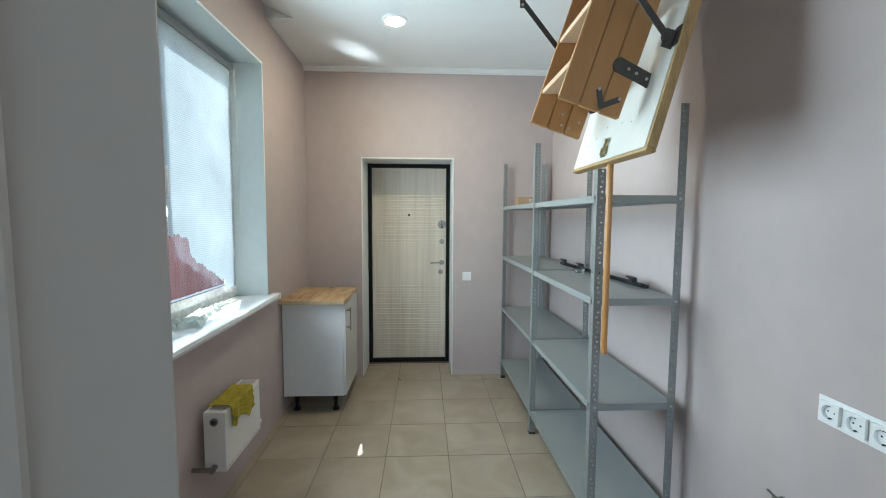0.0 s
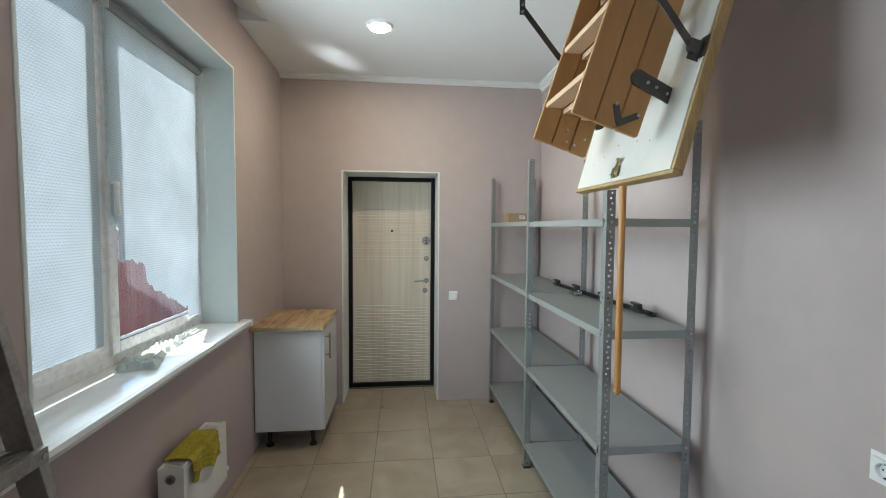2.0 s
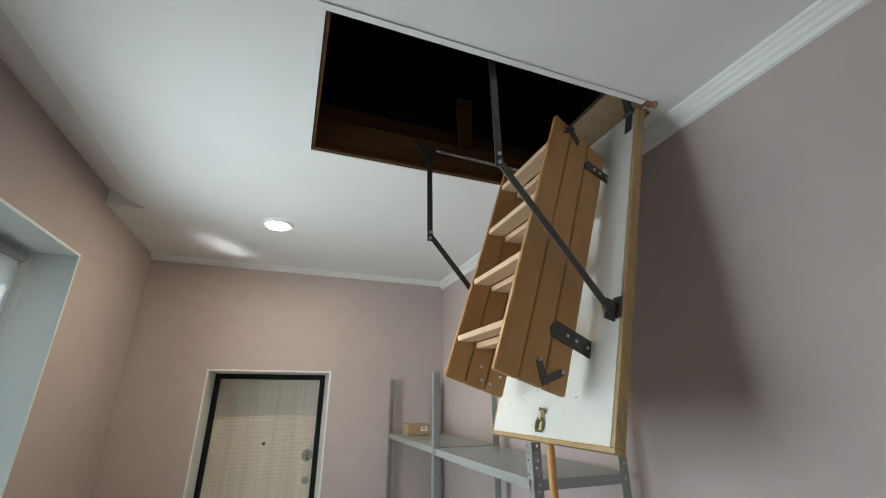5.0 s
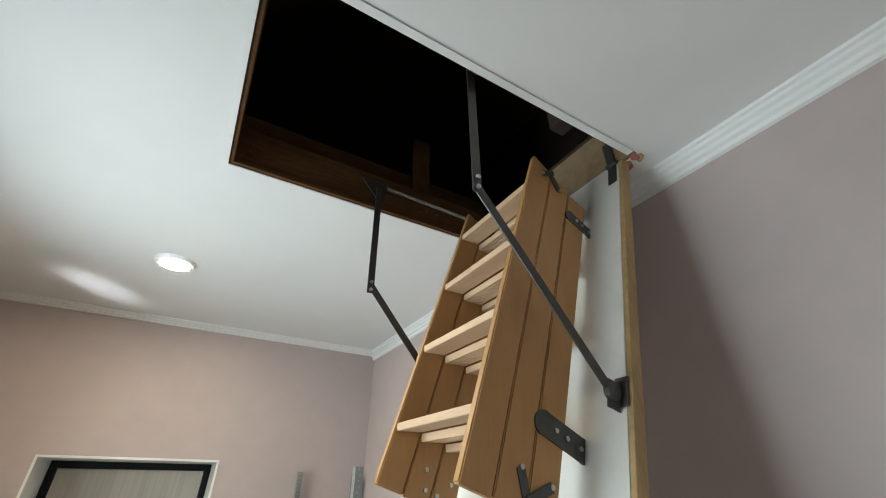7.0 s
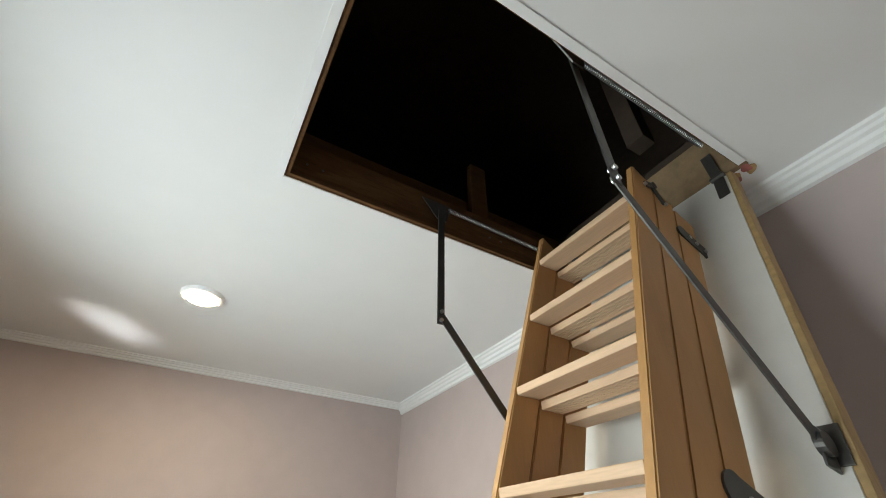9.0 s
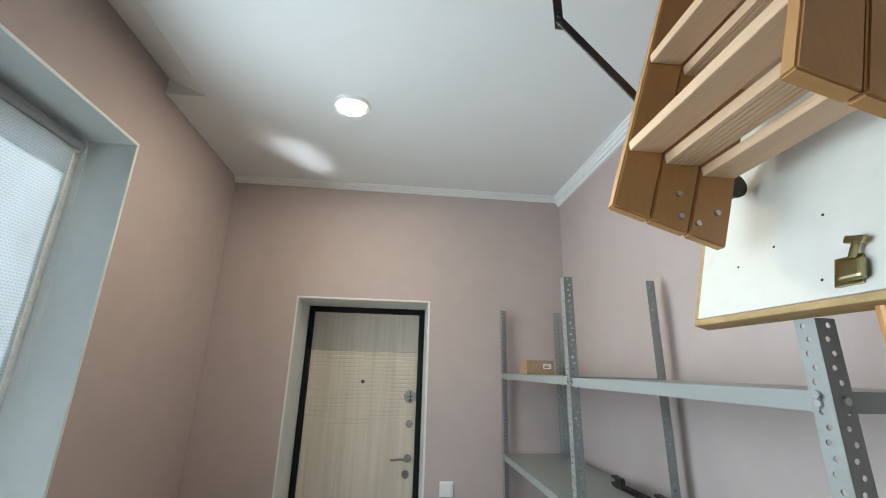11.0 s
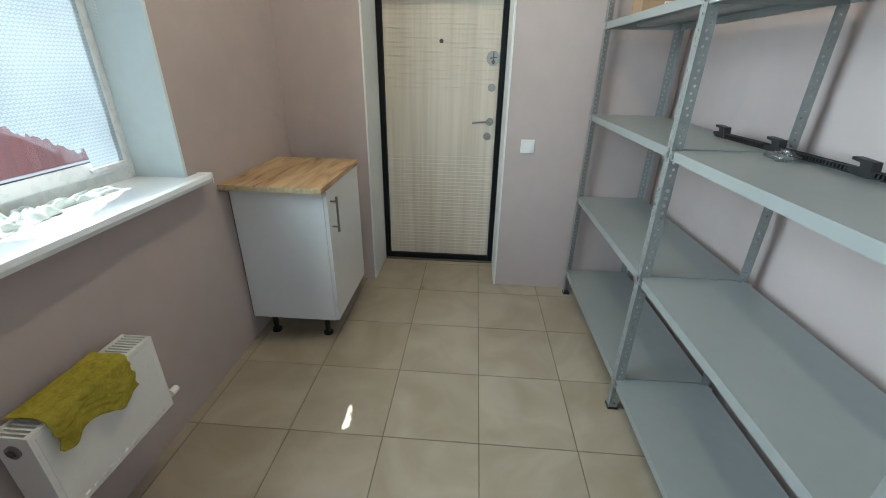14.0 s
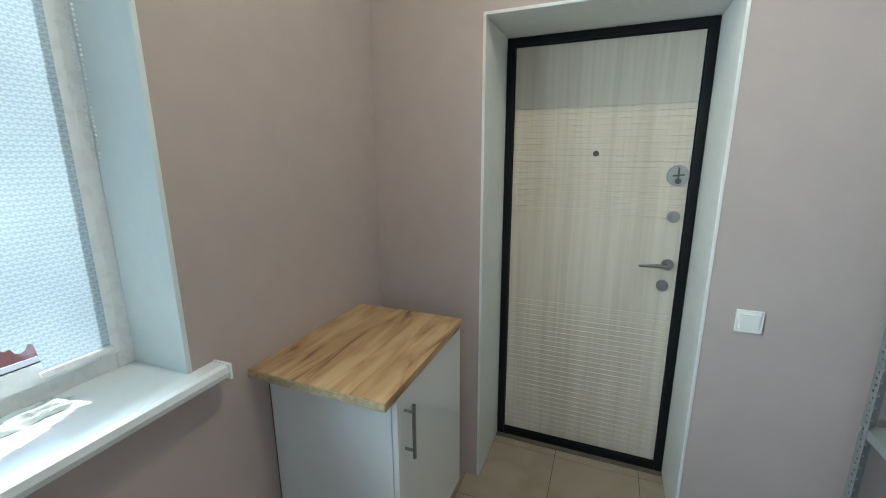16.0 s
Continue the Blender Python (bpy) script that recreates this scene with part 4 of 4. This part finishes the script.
SUP = Vector((0.304, 0, 0.917)).normalized()
SOUT = Vector((-SUP.z, 0, SUP.x))


def on_stack(u, n, y):
    """u up along the stringers from their feet, n out of the innermost face."""
    return SB + SUP * u + SOUT * (n - 0.231) + Vector((0, y, 0))


SM = Matrix((SUP, Vector((0, 1, 0)), SOUT)).transposed().to_4x4()
SM.translation = SB - SOUT * 0.231
BW, GAP, SLEN = 0.0755, 0.0022, 0.964
SYR, SYL, STH = 1.680, 2.076, 0.022             # outer faces of the stringers
for k in range(3):
    n0 = k * (BW + GAP)
    for y in (SYR, SYL - STH):
        bm = B()
        top = (SLEN - 0.075, SLEN - 0.05, SLEN - 0.028)[k]
        cut = 0.028 if k == 2 else 0.012
        prism(bm, [(0.0, n0), (top, n0), (top + cut, n0 + BW), (0.0, n0 + BW)], 1, y, y + STH)
        bmesh.ops.transform(bm, matrix=SM, verts=bm.verts)
        bmesh.ops.bevel(bm, geom=list(bm.edges), offset=0.003, segments=2, affect="EDGES")
        part("stringer", bm, M_STRINGER, lad, "varnished pine stringer")
    for j in range(4):
        u = 0.150 + j * 0.232 + (0.004, 0.002, 0.0)[k]
        c = on_stack(u, n0 + BW / 2, 0)
        xa, xb = c.x - BW / 2 + 0.002, c.x + BW / 2 - 0.004
        if k == 1:                                 # the folded middle section shows the grooved side of its treads
            rim = [(xa, c.z + 0.010), (xa, c.z - 0.010)]
            for g in range(5):
                gx = xa + 0.010 + g * 0.011
                rim += [(gx, c.z - 0.010), (gx + 0.0012, c.z - 0.0075), (gx + 0.0028, c.z - 0.0075), (gx + 0.004, c.z - 0.010)]
            rim += [(xb, c.z - 0.010), (xb, c.z + 0.010)]
            part("tread", prism(B(), rim, 1, SYR + STH, SYL - STH), M_TREAD, lad, "pale beech tread with milled grooves")
        else:
            part("tread", box(B(), xa, xb, SYR + STH, SYL - STH, c.z - 0.010, c.z + 0.010, 0.003), M_TREAD, lad)

# fittings on the stringers
for y, out in ((SYR, -1), (SYL, 1)):
    yy = y + out * 0.002
    for u, back, w in ((0.165, -0.055, 0.052), (0.80, -0.028, 0.036)):
        a, b = on_stack(u - 0.006, back if out < 0 else -0.016, yy), on_stack(u + 0.010, 0.062, yy)
        bm = B()
        bar(bm, a, b, w, 0.004, (0, 1, 0), 0.0012)
        for p in (a, b):
            rod(bm, p - Vector((0, 0.0027, 0)), p + Vector((0, 0.0027, 0)), w / 2 + 0.0004, 24)
        part("lid_bracket", bm, M_GUN, lad, "dark grey steel bracket")
        mid = a.lerp(b, 0.12)
        part("bracket_foot", bar(B(), a + Vector((0, out * 0.012, 0)) - UP * 0.024 - OUT * 0.006, a + Vector((0, out * 0.012, 0)) + UP * 0.022 - OUT * 0.006, 0.026, 0.004, OUT, 0.001), M_GUN, lad)
        for f in (0.10, 0.45, 0.72):
            p = a.lerp(b, f)
            part("bolt", rod(B(), p, p + Vector((0, out * 0.006, 0)), 0.0055, 8), M_BOLT, lad)
    # V-shaped fold hinges at the ends
    for (ua, na), (ub, nb), (uc, nc) in (((0.072, 0.105), (0.020, 0.077), (0.062, 0.025)), ((0.880, 0.115), (0.925, 0.160), (0.905, 0.190))):
        bm = B()
        bar(bm, on_stack(ua, na, yy), on_stack(ub, nb, yy), 0.020, 0.004, (0, 1, 0), 0.001)
        bar(bm, on_stack(ub, nb, yy + out * 0.003), on_stack(uc, nc, yy + out * 0.003), 0.020, 0.004, (0, 1, 0), 0.001)
        rod(bm, on_stack(ub, nb, yy - 0.003), on_stack(ub, nb, yy + out * 0.008), 0.011, 16)
        part("fold_hinge", bm, M_GUN, lad, "dark grey steel fold hinge")
        for u, n in ((ua, na), (uc, nc)):
            part("bolt", rod(B(), on_stack(u, n, yy), on_stack(u, n, yy + out * 0.007), 0.0055, 8), M_BOLT, lad)
# bolt heads inside the far stringers
for u, n in ((0.075, 0.110), (0.030, 0.098), (0.028, 0.062), (0.065, 0.028)):
    part("bolt", rod(B(), on_stack(u, n, SYL - STH + 0.001), on_stack(u, n, SYL - STH - 0.005), 0.0055, 10), M_BOLT, lad)

# jointed steel arms between the hatch frame and the lid, with their springs
O = Vector((-FREE.x, 0, -FREE.z))
for y, out in ((2.198, 1), (1.563, -1)):
    top, knee = Vector((0.776, y, 2.912)) + O, Vector((0.782, y, 2.502)) + O
    foot_p = on_lid(0.378, 0.030, y - out * 0.010)
    part("arm", bar(B(), top + Vector((0, 0, 0.02)), knee - Vector((0, 0, 0.012)), 0.024, 0.004, (0, 1, 0), 0.001), M_GUN, lad)
    part("arm", bar(B(), knee + Vector((0, -out * 0.005, 0.012)), foot_p + Vector((0, -out * 0.005, 0)), 0.024, 0.004, (0, 1, 0), 0.001), M_GUN, lad)
    bm = B()
    for dz in (0.0, 0.028):
        rod(bm, knee + Vector((0, -0.008, dz)), knee + Vector((0, 0.008, dz)), 0.006, 10)
    part("rivet", bm, M_BOLT, lad)
    bm = B()
    bar(bm, on_lid(0.355, 0.002, y - out * 0.012), on_lid(0.420, 0.002, y - out * 0.012), 0.034, 0.004, OUT, 0.001)
    bar(bm, on_lid(0.343, 0.022, y - out * 0.016), on_lid(0.405, 0.022, y - out * 0.016), 0.036, 0.004, (0, 1, 0), 0.001)
    rod(bm, on_lid(0.378, 0.030, y - out * 0.020), on_lid(0.378, 0.030, y - out * 0.006), 0.019, 20)
    part("arm_foot", bm, M_GUN, lad)
    bm = B()
    prism(bm, [(0.70 - FREE.x, 2.967 - FREE.z), (0.82 - FREE.x, 2.967 - FREE.z), (0.80 - FREE.x, 2.892 - FREE.z), (0.765 - FREE.x, 2.892 - FREE.z)], 1, y + out * 0.004, y + out * 0.008)
    part("arm_plate", bm, M_GUN, lad)
    cu = bpy.data.curves.new("spring", "CURVE")
    cu.dimensions, cu.bevel_depth, cu.bevel_resolution = "3D", 0.0016, 1
    sp = cu.splines.new("POLY")
    a, b = Vector((0.806, y, 2.946)) + O, Vector((1.29, y, 2.93)) + O
    N = 560
    sp.points.add(N)
    for i in range(N + 1):
        q = a.lerp(b, i / N)
        ph = i * 2 * math.pi / 8
        sp.points[i].co = (q.x, q.y + 0.007 * math.cos(ph), q.z + 0.007 * math.sin(ph), 1)
    cu.materials.append(M_BOLT)
    spring = new("spring", cu)
    spring.parent = lad
# hinges of the lid
for y in (1.585, 2.14):
    bm = B()
    bar(bm, on_lid(LEN - 0.10, 0.004, y), on_lid(LEN - 0.01, 0.004, y), 0.03, 0.004, OUT, 0.001)
    bar(bm, on_lid(LEN - 0.02, 0.004, y), Vector((1.344, y, 2.935)) + O, 0.03, 0.004, (1, 0, 0), 0.001)
    rod(bm, on_lid(LEN - 0.012, 0.006, y - 0.02), on_lid(LEN - 0.012, 0.006, y + 0.02), 0.008, 12)
    part("lid_hinge", bm, M_GUN, lad)

# wooden pull rod hanging from the lid's latch
pr = thing("pull_rod", pose(1.078, 1.868, 0.938), "varnished wooden pull rod hanging from the hatch lid", "rod")
bm = B()
rod(bm, (0, 0, 0.01), (0, 0, 0.80), 0.0125, 16)
rod(bm, (0, 0, 0), (0, 0, 0.01), 0.008, 16, 0.0125)
part("stick", bm, M_ROD, pr, smooth=False)
bm = B()
rod(bm, (0, 0, 0.80), (0.0, 0, 0.835), 0.003, 8)
rod(bm, (0, 0, 0.835), (-0.012, 0, 0.845), 0.003, 8)
part("hook", bm, M_BOLT, pr)

# frame boards of the hatch
hf = thing("hatch_frame", pose(0, 0, CZ), "brown wooden box frame of the ceiling hatch", "hatch")
x0, x1, y0, y1 = HATCH
HZ = 0.165
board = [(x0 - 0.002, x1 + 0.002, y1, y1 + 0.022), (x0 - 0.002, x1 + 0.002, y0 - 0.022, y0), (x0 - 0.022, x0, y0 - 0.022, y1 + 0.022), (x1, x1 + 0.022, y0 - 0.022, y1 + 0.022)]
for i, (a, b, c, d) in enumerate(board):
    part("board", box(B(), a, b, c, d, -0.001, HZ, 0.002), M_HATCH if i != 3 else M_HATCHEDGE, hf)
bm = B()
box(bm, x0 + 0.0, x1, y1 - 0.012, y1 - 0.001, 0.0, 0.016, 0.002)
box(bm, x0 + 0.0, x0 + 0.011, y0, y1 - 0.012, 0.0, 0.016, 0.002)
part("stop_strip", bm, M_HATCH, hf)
for a, b, c, d in ((x0 - 0.026, x0 - 0.003, y0 - 0.025, y1 + 0.025), (x0 - 0.003, x1, y1 + 0.003, y1 + 0.025), (x0 - 0.003, x1, y0 - 0.025, y0 - 0.003)):
    part("cover_strip", box(B(), a, b, c, d, -0.005, -0.0015, 0.001), M_CEIL, hf, "thin white cover strip")
bm = B()
for sx, sy in ((0.31, y1 - 0.001), (0.36, y1 - 0.001), (1.0, y1 - 0.001), (1.05, y1 - 0.001)):
    rod(bm, (sx, sy, 0.07), (sx, sy - 0.003, 0.07), 0.004, 8)
part("screw", bm, M_GUN, hf)
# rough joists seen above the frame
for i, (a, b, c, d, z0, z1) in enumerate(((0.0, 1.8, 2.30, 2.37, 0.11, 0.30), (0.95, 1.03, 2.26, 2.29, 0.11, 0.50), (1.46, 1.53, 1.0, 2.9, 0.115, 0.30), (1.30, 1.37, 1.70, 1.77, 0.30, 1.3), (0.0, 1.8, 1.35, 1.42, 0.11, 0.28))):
    ob = solid("joist", box(B(), a, b, c, d, z0 + CZ, z1 + CZ, 0.004), M_HATCH if i < 2 else M_ATTIC, "rough timber joist in the attic, coloured dark", "joist")

# chipped edge of the ceiling board beside the hatch hinge
for k in range(5):
    bm = B()
    bmesh.ops.create_icosphere(bm, subdivisions=2, radius=1)
    for v in bm.verts:
        q = 1 + 0.5 * noise.noise(v.co * 1.7 + Vector((k * 3.1, 0, 0)))
        v.co = Vector((v.co.x * 0.020 * q, v.co.y * 0.012 * q, v.co.z * 0.004 * q))
    ch = solid("board_chip", bm, M_EDGING if k % 2 else M_FENCE, "broken chip of board at the hatch edge", "chip")
    ch["group"] = "chips at the hatch edge"
    ch.matrix_basis = pose(1.384 + 0.012 * (k % 3), 1.522 + 0.022 * k - 0.03 * (k % 2), CZ - 0.002, 10 * k, 12, 37 * k)

# ---- ceiling light ----
cl2 = thing("ceiling_light", pose(0.120, 3.117, CZ), "round warm white surface downlight, switched on", "ceiling light")
bm = B()
rod(bm, (0, 0, 0), (0, 0, -0.014), 0.088, 48, 0.080)
part("rim", bm, M_PVC, cl2)
bm = B()
rod(bm, (0, 0, -0.0135), (0, 0, -0.0175), 0.062, 40, 0.059)
part("diffuser", bm, M_LAMP, cl2, "glowing warm white diffuser")

# ---- aluminium stepladder ----
st = thing("stepladder", pose(-0.5, 1.16, 0), "worn folded aluminium stepladder leaning against the wall", "stepladder")


def front(z):
    return 0.193 - 0.227 * z


for y in (-0.20, 0.215):
    part("front_rail", bar(B(), (front(0), y, 0.0), (front(1.80), y, 1.80), 0.056, 0.024, (0, 1, 0), 0.003), M_ALU, st)
    part("rear_rail", bar(B(), (-0.077, y * 0.93, 0.0), (-0.163, y * 0.93, 1.56), 0.036, 0.020, (0, 1, 0), 0.003), M_ALU, st)
    part("rail_cap", box(B(), front(1.80) - 0.032, front(1.80) + 0.030, y - 0.015, y + 0.015, 1.79, 1.825, 0.005), M_LEG, st)
    part("front_foot", box(B(), front(0) - 0.032, front(0) + 0.032, y - 0.016, y + 0.016, 0.0, 0.045, 0.004), M_LEG, st)
    part("rear_foot", box(B(), -0.100, -0.055, y * 0.93 - 0.014, y * 0.93 + 0.014, 0.0, 0.04, 0.004), M_LEG, st)
for k in range(5):
    z = 1.079 - 0.212 * k
    x = front(z)
    step = B()
    box(step, x - 0.045, x + 0.038, -0.188, 0.225, z - 0.004, z, 0.001)
    box(step, x + 0.035, x + 0.039, -0.188, 0.225, z - 0.034, z - 0.003, 0.001)
    box(step, x - 0.047, x - 0.043, -0.188, 0.225, z - 0.030, z - 0.003, 0.001)
    for r in range(5):
        box(step, x - 0.036 + r * 0.016, x - 0.032 + r * 0.016, -0.186, 0.224, z - 0.001, z + 0.0018)
    stp = part("step", step, M_ALU, st)
    part("rivet", rod(B(), (x + 0.022, 0.226, z - 0.017), (x + 0.022, 0.232, z - 0.017), 0.008, 12), M_BOLT, stp)
    part("rivet", rod(B(), (x + 0.040, 0.212, z - 0.017), (x + 0.043, 0.212, z - 0.017), 0.006, 12), M_BOLT, stp)
part("platform", bar(B(), (front(1.22) - 0.055, 0.0, 1.245), (front(1.22) - 0.100, 0.0, 1.50), 0.36, 0.022, (1, 0, 0.2), 0.004), M_ALU_DARK, st, "grey folded top platform")
part("catch", box(B(), front(1.28) - 0.030, front(1.28) - 0.006, 0.188, 0.206, 1.270, 1.297, 0.004), M_RED, st, "red plastic catch")
part("brace", bar(B(), (front(0.5) - 0.03, 0.19, 0.50), (-0.12, 0.19, 0.54), 0.018, 0.004, (0, 1, 0), 0.001), M_ALU, st)

# crumpled torn wrap on the sill
for k, (x, y, sx, sy, h) in enumerate(((-0.880, 2.47, 0.052, 0.14, 0.042), (-0.905, 2.72, 0.030, 0.15, 0.030), (-0.850, 2.27, 0.075, 0.09, 0.045))):
    bm = B()
    bmesh.ops.create_grid(bm, x_segments=44, y_segments=60, size=1)
    for v in bm.verts:
        a, b = v.co.x, v.co.y
        r = max(abs(a), abs(b))
        rim = 1 + 0.25 * noise.noise((a * 2 + k * 9, b * 2, 0))
        z = h * (0.5 + 0.9 * abs(noise.noise((a * 2.2 + k * 5, b * 3.1, 1))) + 0.22 * abs(noise.noise((a * 4, b * 6, k + 2)))) * (1 - 0.8 * r ** 6)
        v.co = Vector((a * sx * rim, b * sy * rim, max(0.001, z - 0.006)))
    ob = solid("torn_wrap", bm, M_RUBBLE, "crumpled torn piece of white wrap on the sill", "wrap", smooth=True)
    ob["group"] = "torn wrap pieces"
    ob.matrix_basis = pose(x, y, WIN[2] + 0.0005, 0, 0, (8, -5, 20)[k])

# ---- floor tiles ----
bm = B()
box(bm, -0.76, 1.6, -1.4, 4.5, -0.08, -0.003)
floor = solid("floor", bm, M_GROUT, "beige stone-look floor tiles with narrow grey joints", "floor", "structure")
TX, TY, PX, PY, J = 0.083, 3.911, 0.396, 0.4025, 0.0019
tiles = {}
for i in range(-3, 5):
    for k in range(-2, 14):
        xa, xb = TX + (i - 1) * PX + J, TX + i * PX - J
        ya, yb = TY - k * PY + J, TY - (k - 1) * PY - J
        xa, xb = max(xa, WX), min(xb, EAST(NY) + 0.03)
        ya, yb = max(ya, -1.25), min(yb, 4.390)
        if yb - ya < 0.01 or xb - xa < 0.01:
            continue
        key = (round(xb - xa, 4), round(yb - ya, 4))
        if key not in tiles:
            w, d = key
            tiles[key] = mesh_of("tile", box(B(), 0, w, 0, d, -0.008, 0, 0.0012), M_TILE)
        share("tile", tiles[key], floor, pose(xa, ya, 0))
